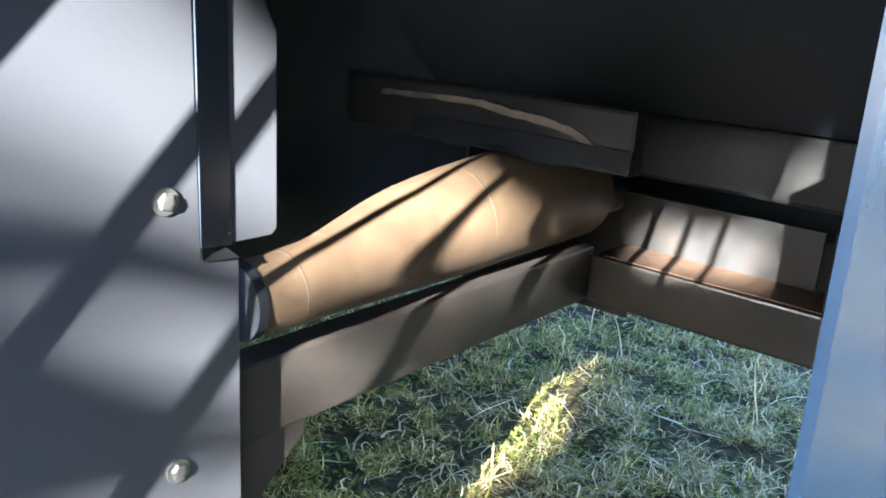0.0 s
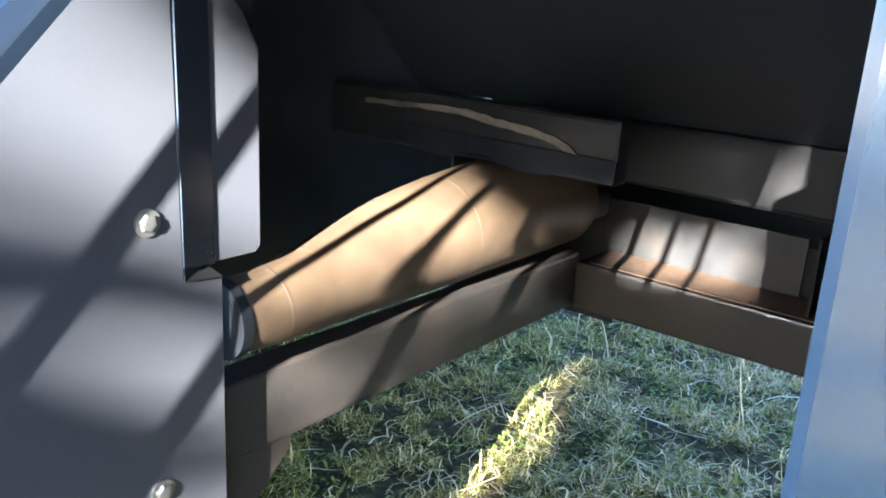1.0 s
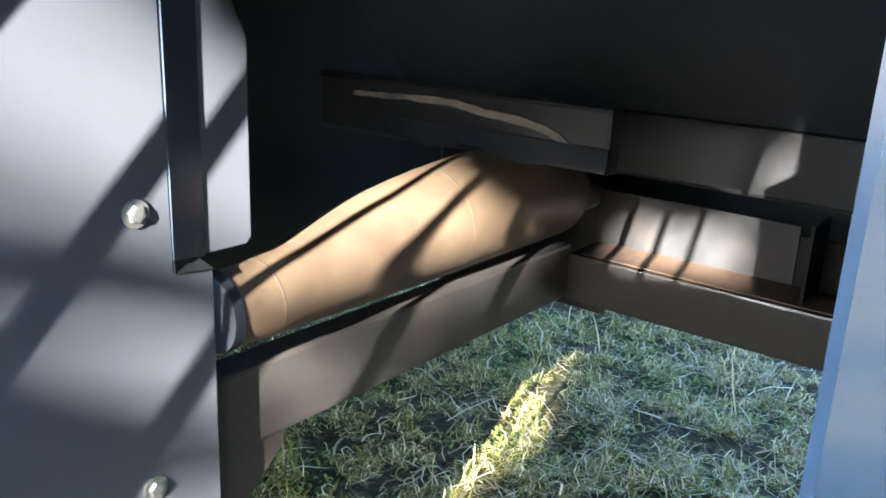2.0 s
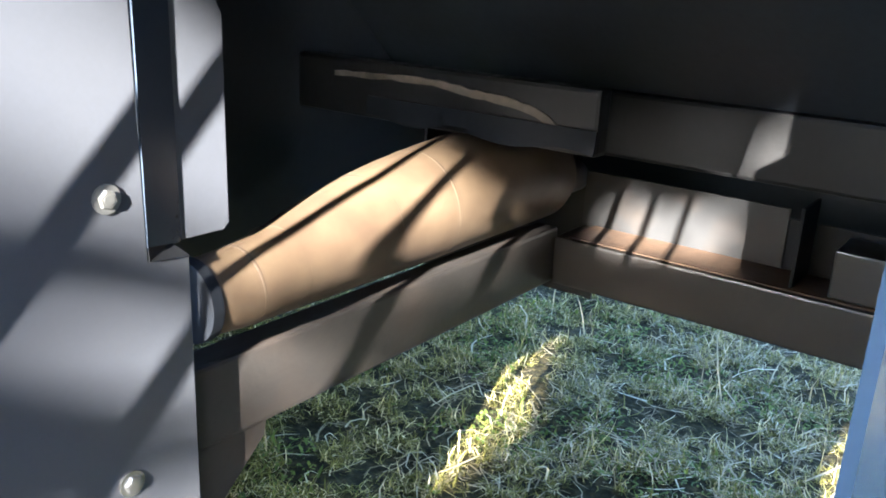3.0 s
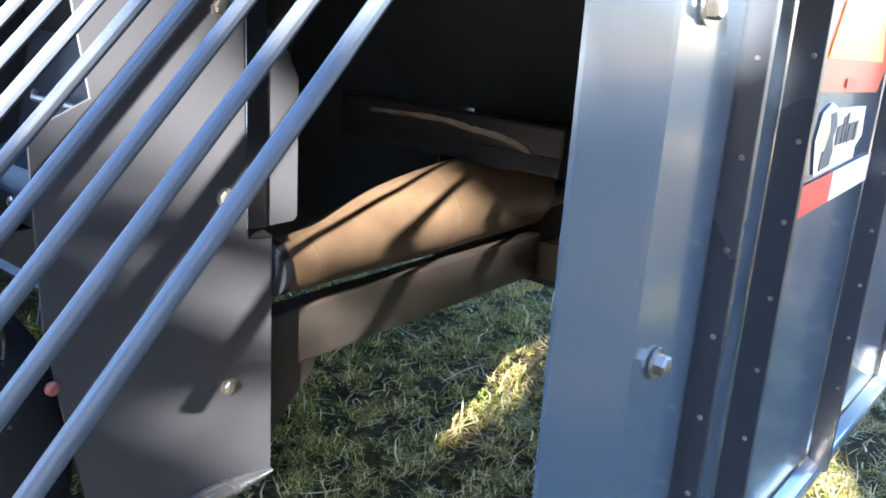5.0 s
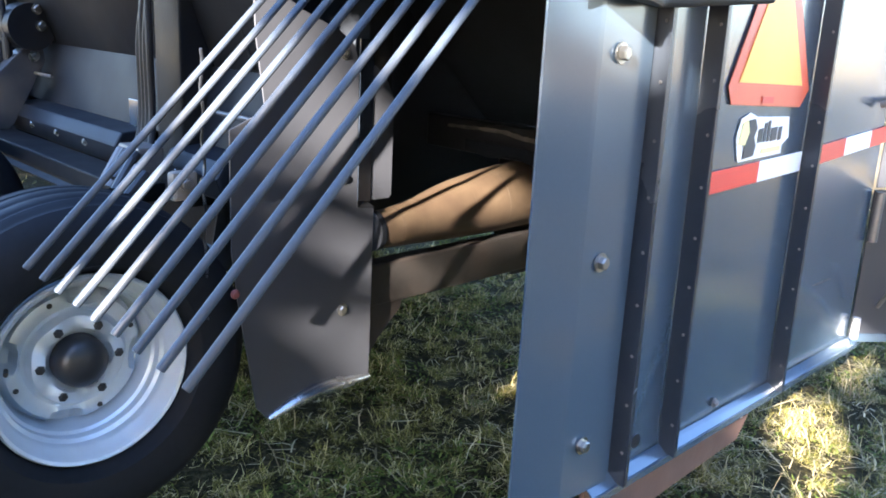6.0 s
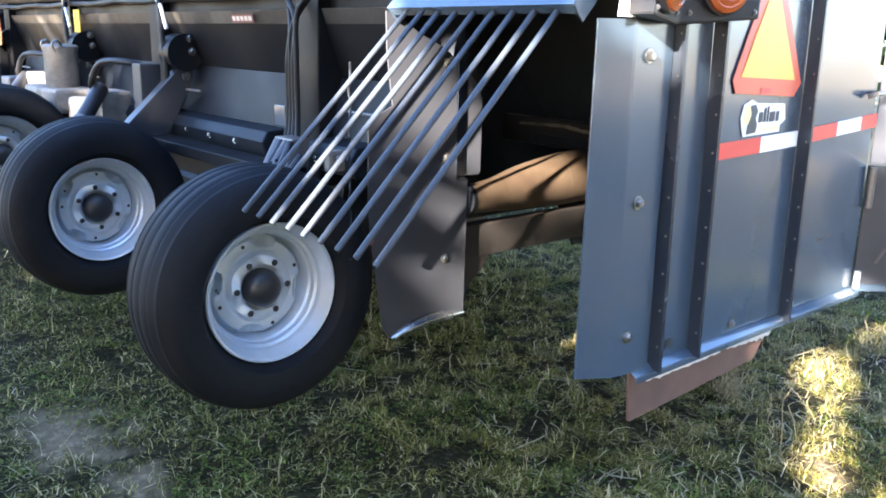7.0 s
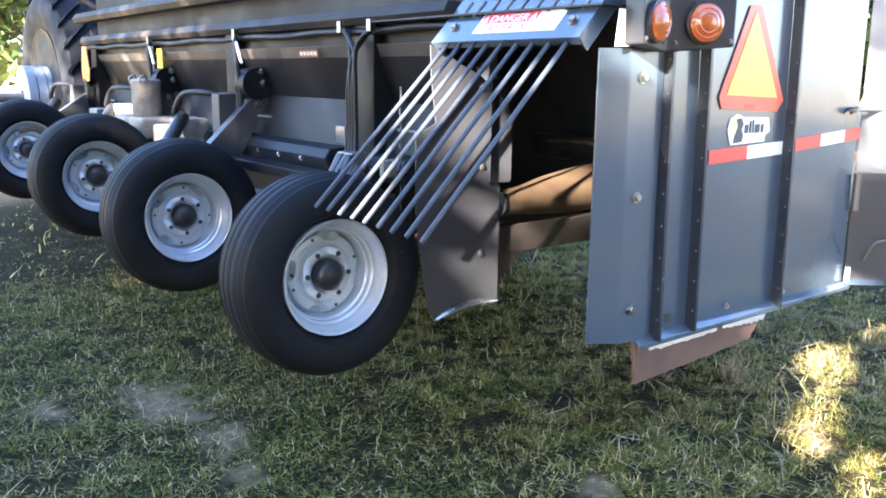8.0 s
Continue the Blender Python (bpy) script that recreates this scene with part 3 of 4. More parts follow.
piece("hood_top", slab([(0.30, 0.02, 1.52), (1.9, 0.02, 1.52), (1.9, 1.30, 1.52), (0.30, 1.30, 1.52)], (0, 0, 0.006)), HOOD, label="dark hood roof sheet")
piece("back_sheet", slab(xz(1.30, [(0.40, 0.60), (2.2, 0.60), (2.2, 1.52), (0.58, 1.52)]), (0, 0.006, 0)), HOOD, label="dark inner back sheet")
# Screen and strip behind the tab are added to keep sun off the hood plate.
piece("sun_screen", slab([(0.60, 0.812, 0.95), (0.60, 1.295, 0.95), (0.60, 1.295, 1.515), (0.60, 0.812, 1.515)], (0.005, 0, 0)), HOOD, label="added dark sheet that blocks the sun")
piece("tab_sun_block", slab(xz(0.809, [(0.588, 1.10), (0.662, 1.10), (0.662, 1.515), (0.588, 1.515)]), (0, 0.004, 0)), INNER, label="added dark strip that blocks sun behind the tab")
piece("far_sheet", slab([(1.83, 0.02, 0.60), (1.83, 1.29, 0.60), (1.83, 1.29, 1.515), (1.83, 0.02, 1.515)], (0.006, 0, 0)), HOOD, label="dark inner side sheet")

# roller tube with tapered neck
PROFILE = [(0.700, 0.752, 0.0), (0.700, 0.752, 0.054), (0.705, 0.752, 0.057), (0.732, 0.752, 0.059), (0.765, 0.752, 0.0615), (0.785, 0.753, 0.0630), (0.815, 0.756, 0.0652), (0.848, 0.760, 0.0690), (0.89, 0.766, 0.0748), (0.95, 0.7745, 0.0832),
           (1.00, 0.781, 0.0893), (1.05, 0.786, 0.0942), (1.12, 0.792, 0.1003), (1.18, 0.796, 0.1042), (1.24, 0.800, 0.1072), (1.32, 0.804, 0.110), (1.50, 0.806, 0.112), (1.60, 0.804, 0.110), (1.625, 0.800, 0.100), (1.63, 0.800, 0.0)]


def tube_ring(a, b, c):
    """Middle and radius of the tube at one place of its profile."""
    k = 0.934 * (0.93 + 0.07 * max(0.0, min(1.0, (a - 0.80) / 0.28)))
    return Vector((-0.012 + (a + 0.012) * k, -0.05 + 0.915 * k / 0.934, 1.205 + (b - 1.205) * k)), c * k


def tube_at(a):
    for p, q in zip(PROFILE, PROFILE[1:]):
        if p[0] <= a < q[0]:
            t = (a - p[0]) / (q[0] - p[0])
            return tube_ring(a, p[1] + (q[1] - p[1]) * t, p[2] + (q[2] - p[2]) * t)


tube = bmesh.new()
rings = []
for a, b, c in PROFILE:
    (x, yc, z), r = tube_ring(a, b, c)
    rings.append([tube.verts.new((x, yc + r * math.cos(2 * math.pi * j / 64), z + r * math.sin(2 * math.pi * j / 64))) for j in range(64)])
for p, q in zip(rings, rings[1:]):
    for j in range(64):
        tube.faces.new((p[j], p[(j + 1) % 64], q[(j + 1) % 64], q[j]))
bmesh.ops.remove_doubles(tube, verts=tube.verts[:], dist=1e-5)
roller = piece("roller_tube", tube, TUBE, label="dusty tan steel roller tube with tapered neck", smooth=True)
SEAM = material("pale worn weld seam", (0.060, 0.043, 0.026), 0.55, 0.1, 90, 0.3, 0.1, (0.034, 0.021, 0.012), 14.0, 0.9)
for a, w in ((0.776, 0.006), (0.846, 0.007), (1.035, 0.005), (1.056, 0.007), (1.19, 0.007)):
    (p, r), (q, rq) = tube_at(a), tube_at(a + w)
    sub("weld_seam", pipe([p, p + (q - p) * 0.2, p + (q - p) * 0.8, q], [r - 0.0002, r + 0.0002, rq + 0.0002, rq - 0.0002], 64, caps=False), SEAM, roller, "pale worn weld seam round the tube", True)
end, end_r = tube_at(0.701)
# Black collar: the shield plate's shadow on the tube end is put into its colour.
collar = sub("end_collar", pipe([end + Vector((-0.014, 0, 0)), end + Vector((-0.012, 0, 0)), end + Vector((0.004, 0, 0)), end + Vector((0.006, 0, 0))], [end_r + 0.002, end_r + 0.006, end_r + 0.006, end_r + 0.002], 48), RUBBER, roller, "collar at the tube's end, plate's shadow in its colour", True)
# Dark plate and sheet added to close the corner, where only shade is seen.
piece("corner_plate", slab([(1.70, 0.80, 0.50), (1.70, 0.985, 0.50), (1.70, 0.985, 0.80), (1.70, 0.80, 0.80)], (0.006, 0, 0)), INNER, label="added dark plate standing for the corner's shade")
piece("corner_sheet", slab(xz(0.99, [(1.30, 0.66), (1.40, 0.50), (1.75, 0.50), (1.75, 0.97), (1.30, 0.97)]), (0, 0.006, 0)), INNER, label="added dark sheet standing for the corner's shade")
piece("bearing", lathe([(1.56, 0.0), (1.56, 0.035), (1.64, 0.035), (1.64, 0.0)], (0, 0.84, 0.80), "x", 28), STEEL, label="grey bearing housing", smooth=True)

# slanted deflector rods and their holder
BAR_LOW, BAR_TOP = Vector((-0.286, 0, 0.867)), Vector((0.245, 0, 1.432))
along = (BAR_TOP - BAR_LOW).normalized()
up = Vector((-along.z, 0, along.x))
deflector = piece("rod_holder", slab([BAR_TOP + Vector((0, 0.045, 0)) - along * 0.012, BAR_TOP + Vector((0, 0.765, 0)) - along * 0.012, BAR_TOP + Vector((0, 0.765, 0)) + along * 0.30, BAR_TOP + Vector((0, 0.045, 0)) + along * 0.30], up * 0.006, 0.001), PANEL,
                  label="blue-grey steel rod holder with warning label")
for y in (0.045, 0.759):
    ends = slab([BAR_TOP + Vector((0, y, 0)) - along * 0.012, BAR_TOP + Vector((0, y, 0)) + along * 0.30, BAR_TOP + Vector((0, y, 0)) + along * 0.30 - up * 0.05, BAR_TOP + Vector((0, y, 0)) - along * 0.012 - up * 0.05], (0, 0.006, 0), 0.001)
    sub("end_cap", ends, PANEL, deflector)
sub("front_lip", slab([BAR_TOP + Vector((0, 0.045, 0)) - along * 0.012, BAR_TOP + Vector((0, 0.765, 0)) - along * 0.012, BAR_TOP + Vector((0, 0.765, 0)) - along * 0.012 - up * 0.024, BAR_TOP + Vector((0, 0.045, 0)) - along * 0.012 - up * 0.024], along * 0.005, 0.001), PANEL, deflector)
for k in range(9):
    y = 0.102 + 0.0735 * k
    low = BAR_LOW + Vector((0.004 * math.sin(3.1 * k), y, 0.0025 * k))
    top = BAR_TOP + Vector((0, 0.106 + 0.0735 * k, 0)) - up * 0.016
    rod = piece("rod", pipe([low, low + along * 0.004, top + along * 0.02], [0.0065, 0.0075, 0.0075], 10), ROD, label="slanted grey steel rod", smooth=True)
    p = BAR_TOP + Vector((0, 0.106 + 0.0735 * k, 0)) + up * 0.0065
    sub("slot", slab([p + along * 0.105 + Vector((0, -0.006, 0)), p + along * 0.105 + Vector((0, 0.006, 0)), p + along * 0.18 + Vector((0, 0.006, 0)), p + along * 0.18 + Vector((0, -0.006, 0))], up * 0.004), STEEL, deflector)
for y in (0.112, 0.685):
    sub("bolt", hexbolt(BAR_TOP + Vector((0, y, 0)) + along * 0.058 + up * 0.006, up, 0.013), ZINC, deflector, "zinc hex bolt")


def lettering(body, size, at, right, upward, mat, parent, name):
    cu = bpy.data.curves.new(name, "FONT")
    cu.body, cu.size, cu.extrude = body, size, 0.0004
    cu.align_x = "LEFT"
    tmp = bpy.data.objects.new(name, cu)
    scene.collection.objects.link(tmp)
    bpy.context.view_layer.update()
    me = bpy.data.meshes.new_from_object(tmp)
    bpy.data.objects.remove(tmp)
    r, u = Vector(right).normalized(), Vector(upward).normalized()
    me.transform(Matrix.Translation(at) @ Matrix((r, u, r.cross(u))).transposed().to_4x4())
    me.materials.clear()
    me.materials.append(mat)
    ob = new(name, me)
    ob.parent = parent
    return ob


def holder(y, a, out=0.0075):
    return BAR_TOP + Vector((0, y, 0)) + along * a + up * out


sub("label", slab([holder(0.565, 0.022, 0.006), holder(0.17, 0.022, 0.006), holder(0.17, 0.112, 0.006), holder(0.565, 0.112, 0.006)], up * 0.0008), WHITE, deflector, "white and red warning label")
sub("label_band", slab([holder(0.560, 0.066, 0.007), holder(0.285, 0.066, 0.007), holder(0.285, 0.110, 0.007), holder(0.560, 0.110, 0.007)], up * 0.0006), LABEL, deflector, "red band of the warning label")
for y in (0.553, 0.318):
    sub("warning_symbol", slab([holder(y, 0.070, 0.0078), holder(y - 0.030, 0.070, 0.0078), holder(y - 0.015, 0.104, 0.0078)], up * 0.0005), WHITE, deflector, "small white warning triangle")
lettering("DANGER", 0.046, holder(0.513, 0.071, 0.0082), (0, -1, 0), along, WHITE, deflector, "label_text")
lettering("STAY BACK", 0.046, holder(0.550, 0.029), (0, -1, 0), along, LABEL, deflector, "label_text")


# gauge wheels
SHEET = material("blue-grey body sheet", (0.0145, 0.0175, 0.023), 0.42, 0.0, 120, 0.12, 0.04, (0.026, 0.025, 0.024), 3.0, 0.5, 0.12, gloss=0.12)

ARM = material("dusty grey arm paint", (0.045, 0.046, 0.049), 0.42, 0.0, 80, 0.2, 0.08, (0.085, 0.078, 0.068), 5.0, 0.6, 0.12, gloss=0.35)
LIP = material("tan dusty lip", (0.045, 0.040, 0.034), 0.5, 0.1, 40, 0.2, 0.1, (0.15, 0.13, 0.10), 6.0, 0.7, 0.12)


def gauge_wheel():
    w = empty("gauge_wheel")
    tyre = [(0.045, 0.200), (0.012, 0.212), (-0.004, 0.235), (-0.012, 0.270), (-0.008, 0.310), (0.008, 0.338), (0.026, 0.352), (0.034, 0.3585), (0.040, 0.3555), (0.046, 0.361), (0.062, 0.3655), (0.066, 0.359), (0.074, 0.359), (0.078, 0.367),
            (0.110, 0.3695), (0.114, 0.362), (0.122, 0.362), (0.126, 0.370), (0.160, 0.370), (0.164, 0.362), (0.172, 0.362), (0.176, 0.3695), (0.206, 0.367), (0.210, 0.359), (0.218, 0.359), (0.222, 0.3655), (0.238, 0.361), (0.262, 0.345),
            (0.280, 0.300), (0.284, 0.260), (0.270, 0.220), (0.235, 0.200)]
    tyre = [(u if r < 0.213 else u * 0.93 - 0.024, r if r < 0.353 else 0.3 * r + 0.7 * (0.365 - 120.0 * (u - 0.14) ** 4)) for u, r in tyre]
    part("tyre", lathe(tyre, (0, 0, 0), "y", 72, None, False), RUBBER, w, "black ribbed rubber tyre", True)
    rim = lathe([(0.040, 0.196), (0.020, 0.203), (0.008, 0.209), (0.001, 0.2105), (-0.003, 0.206), (0.000, 0.200), (0.010, 0.195), (0.022, 0.191), (0.030, 0.184), (0.038, 0.181), (0.050, 0.179), (0.056, 0.171), (0.074, 0.169), (0.080, 0.163), (0.098, 0.160), (0.140, 0.157), (0.160, 0.156),
                 (0.200, 0.165), (0.235, 0.185), (0.250, 0.205)], (0, 0, 0), "y", 64, None, False)
    part("rim", rim, RIM, w, "silver-grey painted steel rim", True)
    disc = bmesh.new()
    sides = 96
    prof = [(0.112, 0.156), (0.088, 0.152), (0.074, 0.143), (0.070, 0.128), (0.074, 0.112), (0.070, 0.106), (0.056, 0.098), (0.051, 0.084), (0.052, 0.072), (0.060, 0.060), (0.070, 0.052)]
    rings = []
    for u, r in prof:
        ring = []
        for j in range(sides):
            a = 2 * math.pi * j / sides
            lobe = 0.5 + 0.5 * math.cos(6 * a)
            dv = -0.011 * lobe if 0.065 < r < 0.10 else 0.0
            bite = max(0.0, min(1.0, 2.6 * (math.cos(4 * a + 0.7) - 0.5)))
            rr = r - (0.016 * bite if 0.135 < r < 0.15 else 0.010 * bite if 0.12 < r < 0.135 else 0.0)
            ring.append(disc.verts.new((rr * math.cos(a), 0.026 + u + dv + (0.026 * bite if 0.135 < r < 0.154 else 0.0), rr * math.sin(a))))
        rings.append(ring)
    for a, b in zip(rings, rings[1:]):
        for j in range(sides):
            disc.faces.new((a[j], a[(j + 1) % sides], b[(j + 1) % sides], b[j]))
    part("wheel_disc", disc, RIM, w, "pressed silver-grey wheel disc", True)
    for k in range(6):
        a = k * math.pi / 3
        part("lug_nut", hexbolt((0.083 * math.cos(a), 0.075, 0.083 * math.sin(a)), (0, -1, 0), 0.0105), HUB, w, "dark steel lug nut")
    for k in range(4):
        a = 0.35 + k * math.pi / 2
        part("vent_slot", lathe([(0, 0.006), (-0.0015, 0.006)], (0.133 * math.cos(a), 0.0965, 0.133 * math.sin(a)), "y", 14), BLACK, w, "dark vent hole")
    part("hub_cap", lathe([(0.075, 0.057), (0.040, 0.057), (0.028, 0.055), (0.018, 0.047), (0.010, 0.034), (0.006, 0.018), (0.005, 0.0)], (0, 0.026, 0), "y", 36), HUB, w, "dark domed hub cap", True)
    part("valve", pipe([(-0.15, 0.06, 0.02), (-0.158, 0.035, 0.021)], 0.005, 8), BLACK, w)
    part("axle", pipe([(0, 0.10, 0), (0, 0.34, 0)], 0.035, 20), STEEL, w, "", True)
    return w


wheel = gauge_wheel()
wheel.parent, wheel.matrix_parent_inverse = rig, BASE
wheel.matrix_basis = pose(-0.126, 0.832, 0.597) @ Matrix.Scale(1.02, 4)
HUBS = [(-0.126, 0.832, 0.602), (-0.160, 2.17, 0.628), (-0.195, 3.52, 0.690), (-0.25, 5.15, 0.725)]
for k, (x, y, z) in enumerate(HUBS[1:]):
    copy_thing(wheel, pose(x, y, z, 0, 25 * (k + 1), 0))

# wheel arms, brackets and toolbar posts, one set for each wheel
for k, (x, y, z) in enumerate(HUBS):
    if not k:
        continue
    ya = y + 0.33
    arm = piece("wheel_arm", slab([(x - 0.05, ya, z + 0.03), (x + 0.03, ya, z - 0.06), (0.275, ya, 0.90), (0.405, ya, 1.13), (0.40, ya, 1.18), (0.35, ya, 1.195), (0.315, ya, 1.165)], (0, 0.07, 0), 0.004), ARM, label="dark painted trailing wheel arm")
    sub("pivot_bolt", hexbolt((0.365, ya, 1.150), (0, -1, 0), 0.014), ZINC, arm, "zinc pivot bolt")
    sub("pivot_bolt", hexbolt((0.345, ya, 0.955), (0, -1, 0), 0.012), ZINC, arm, "zinc pivot bolt")
    clamp = piece("arm_bracket", lathe([(0, 0.0), (0, 0.085), (0.11, 0.085), (0.11, 0.0)], (0.36, ya - 0.02, 1.255), "y", 28), PAINT, label="rounded steel pivot bracket", smooth=True)
    for dx, dz in ((0.02, 0.055), (0.03, -0.005)):
        sub("bolt", hexbolt((0.36 + dx, ya - 0.022, 1.265 + dz), (0, -1, 0), 0.014), ZINC, clamp, "zinc hex bolt")
    if k:
        piece("upright_tube", box((0.20, y + 0.46, 0.80), (0.30, y + 0.56, 1.20), 0.008), ARM, label="square steel upright tube")
        ram = piece("hydraulic_ram", pipe([(0.18, y + 0.95, 1.06), (0.02, y + 0.80, 0.90)], 0.040, 20), BLACK, label="black hydraulic ram", smooth=True)
        sub("ram_rod", pipe([(0.02, y + 0.80, 0.90), (-0.10, y + 0.68, 0.78)], 0.017, 14), ZINC, ram, "bright ram rod", True)
        sub("ram_gland", pipe([(0.035, y + 0.815, 0.915), (0.012, y + 0.792, 0.892)], 0.047, 20), STEEL, ram, "", True)
        piece("hose", pipe(curve([(0.31, y + 0.55, 1.16), (0.22, y + 0.66, 1.20), (0.16, y + 0.86, 1.19), (0.14, y + 0.95, 1.10), (0.15, y + 0.97, 1.05)], 6), 0.017, 10), HOSE, label="thick black hydraulic hose", smooth=True)

# long body side: rails, posts, hopper faces, lower boxes
Y0, Y1 = 0.80, 5.75
piece("top_rail", merged(slab([(0.335, Y0, 1.516), (0.315, Y0, 1.545), (0.335, Y0, 1.582), (0.41, Y0, 1.582), (0.41, Y0, 1.516)], (0, Y1 - Y0, 0), 0.003), None), RAIL, label="long painted steel top rail with dented lip")
under = bmesh.new()
pipe([(0.345, Y0 + (Y1 - Y0) * k / 24, 1.492 + 0.005 * math.sin(1.7 * k)) for k in range(25)], 0.016, 10, under)
piece("conduit", under, HOSE, label="black conduit under the rail", smooth=True)
piece("upper_rail", slab([(0.34, 2.2, 1.70), (0.32, 2.2, 1.735), (0.35, 2.2, 1.775), (0.42, 2.2, 1.775), (0.42, 2.2, 1.70)], (0, Y1 - 2.0, 0), 0.003), RAIL, label="upper painted steel rail")
piece("body_sheet", slab([(0.47, Y0, 1.58), (0.47, Y1, 1.58), (0.47, Y1, 2.15), (0.47, Y0, 2.15)], (0.006, 0, 0)), PAINT, label="dark upper body sheet")
POSTS = [1.32, 2.70, 4.05, 5.40]
for k, y in enumerate(POSTS):
    piece("body_post", box((0.345, y, 0.80), (0.47, y + 0.15, 1.52), 0.006), PAINT, label="dark upright body post")
edges = [0.86, *POSTS, Y1]
for a, b in zip(edges, edges[1:]):
    a2 = a + (0.15 if a in POSTS else 0.0)
    if b - a2 < 0.2:
        continue
    face = piece("hopper_face", slab([(0.39, a2, 1.500), (0.39, b, 1.500), (0.39, b, 1.432), (0.39, a2, 1.432)], (0.005, 0, 0)), PAINT, label="dark hopper side with pale worn lip")
    sub("worn_lip", slab([(0.352, a2 + 0.01, 1.436), (0.352, b - 0.01, 1.436), (0.372, b - 0.01, 1.385), (0.372, a2 + 0.01, 1.385)], (0.006, 0, 0.002), 0.001), LIP, face, "pale worn lip")
    sub("slope", slab([(0.372, a2, 1.39), (0.372, b, 1.39), (0.45, b, 1.19), (0.45, a2, 1.19)], (0.005, 0, 0.002)), PAINT, face)
    for y in (a2 + 0.13, b - 0.22):
        sub("stay", slab([(0.362, y, 1.43), (0.44, y, 1.20), (0.45, y, 1.43)], (0, 0.012, 0), 0.002), PAINT, face)
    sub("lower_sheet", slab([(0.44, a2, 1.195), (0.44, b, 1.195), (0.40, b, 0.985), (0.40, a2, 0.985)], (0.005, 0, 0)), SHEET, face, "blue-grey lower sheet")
    sub("pull_rod", pipe([(0.395, b - 0.10, 1.09), (0.365, b - 0.16, 1.088), (0.365, b - 0.36, 1.088)], 0.006, 8), STEEL, face)
    gear = piece("gear_box", slab([(0.31, a2 + 0.18, 0.872), (0.29, a2 + 0.18, 0.935), (0.315, a2 + 0.18, 0.975), (0.42, a2 + 0.18, 0.985), (0.42, a2 + 0.18, 0.872)], (0, max(0.3, b - a2 - 0.28), 0), 0.008), SHEET, label="rounded grey cover box with bolts")
    for t in (0.25, 0.5, 0.75):
        y = a2 + 0.18 + max(0.3, b - a2 - 0.28) * t
        sub("bolt", hexbolt((0.298, y, 0.918), (-1, 0, 0.2), 0.010), ZINC, gear, "zinc hex bolt")
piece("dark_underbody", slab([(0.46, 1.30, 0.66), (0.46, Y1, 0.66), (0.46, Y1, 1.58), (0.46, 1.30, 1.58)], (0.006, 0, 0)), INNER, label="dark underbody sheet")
# Added sheets, out of view, that keep sky light from under the body.
piece("body_floor", slab([(0.47, 1.31, 0.62), (2.4, 1.31, 0.62), (2.4, Y1, 0.62), (0.47, Y1, 0.62)], (0, 0, 0.006)), INNER, label="added dark sheet closing the body below")
piece("far_light_block", slab([(2.40, 2.60, 0.10), (2.40, Y1, 0.10), (2.40, Y1, 0.62), (2.40, 2.60, 0.62)], (0.006, 0, 0)), INNER, label="added unseen sheet blocking light under the body")
piece("body_wall", slab([(2.4, 1.31, 0.62), (2.4, Y1, 0.62), (2.4, Y1, 2.15), (2.4, 1.31, 2.15)], (0.006, 0, 0)), PAINT, label="added dark sheet closing the body's far side")
piece("body_back", slab(xz(Y1, [(0.47, 0.62), (2.4, 0.62), (2.4, 2.15), (0.47, 2.15)]), (0, 0.006, 0)), PAINT, label="added dark sheet closing the body's end")
piece("tool_bar", box((0.16, 1.30, 0.835), (0.28, Y1, 0.885), 0.006), PAINT, label="long dark square tool bar")

decal = piece("rail_decal", slab([(0.3505, 1.80, 1.389), (0.3505, 1.98, 1.389), (0.3445, 1.98, 1.420), (0.3445, 1.80, 1.420)], (-0.001, 0, 0)), FADED, label="small faded red-edged label")
for k in range(5):
    y = 1.812 + 0.034 * k
    sub("print_bar", slab([(0.3485, y, 1.396), (0.3485, y + 0.024, 1.396), (0.3445, y + 0.024, 1.413), (0.3445, y, 1.413)], (-0.0012, 0, 0)), GALV, decal)

# hose bundle hanging at the first post
for k, (y, z) in enumerate(((1.28, 1.50), (1.50, 1.50), (1.30, 1.49), (1.46, 1.48))):
    pts = [(0.31, y, z), (0.285, 1.36 + 0.015 * k, 1.42 - 0.02 * k), (0.275, 1.355 + 0.02 * k, 1.25), (0.27, 1.345 + 0.022 * k, 1.05), (0.22, 1.28 + 0.03 * k, 0.93), (0.14, 1.18 + 0.03 * k, 0.87)]
    piece("hose", pipe(curve(pts, 6), 0.0105, 10), HOSE, label="black hydraulic hose")
for y in (1.27, 1.51):
    piece("hose_clip", box((0.295, y, 1.485), (0.325, y + 0.028, 1.535), 0.003), ZINC, label="bright hose clip")
valve = piece("valve_block", box((0.16, 1.20, 0.93), (0.23, 1.32, 1.00), 0.006), STEEL, label="steel hydraulic valve block")
for k in range(4):
    sub("coupler", pipe([(0.16, 1.21 + 0.03 * k, 0.985), (0.08, 1.16 + 0.03 * k, 0.935 - 0.01 * k)], [0.013, 0.011], 10), STEEL if k % 2 else BLACK, valve, "", True)
piece("hose", pipe(curve([(0.16, 1.22, 0.97), (0.04, 1.16, 0.88), (0.0, 1.25, 0.80), (0.10, 1.40, 0.74)], 6), 0.011, 8), HOSE, label="black hydraulic hose")

# canister, reflectors
can = piece("grease_canister", lathe([(0.0, 0.0), (0.0, 0.085), (0.01, 0.090), (0.20, 0.090), (0.21, 0.095), (0.225, 0.095), (0.235, 0.080), (0.24, 0.0)], (0.20, 3.80, 1.03), "z", 28), CASTING, label="grey metal canister with clips", smooth=True)
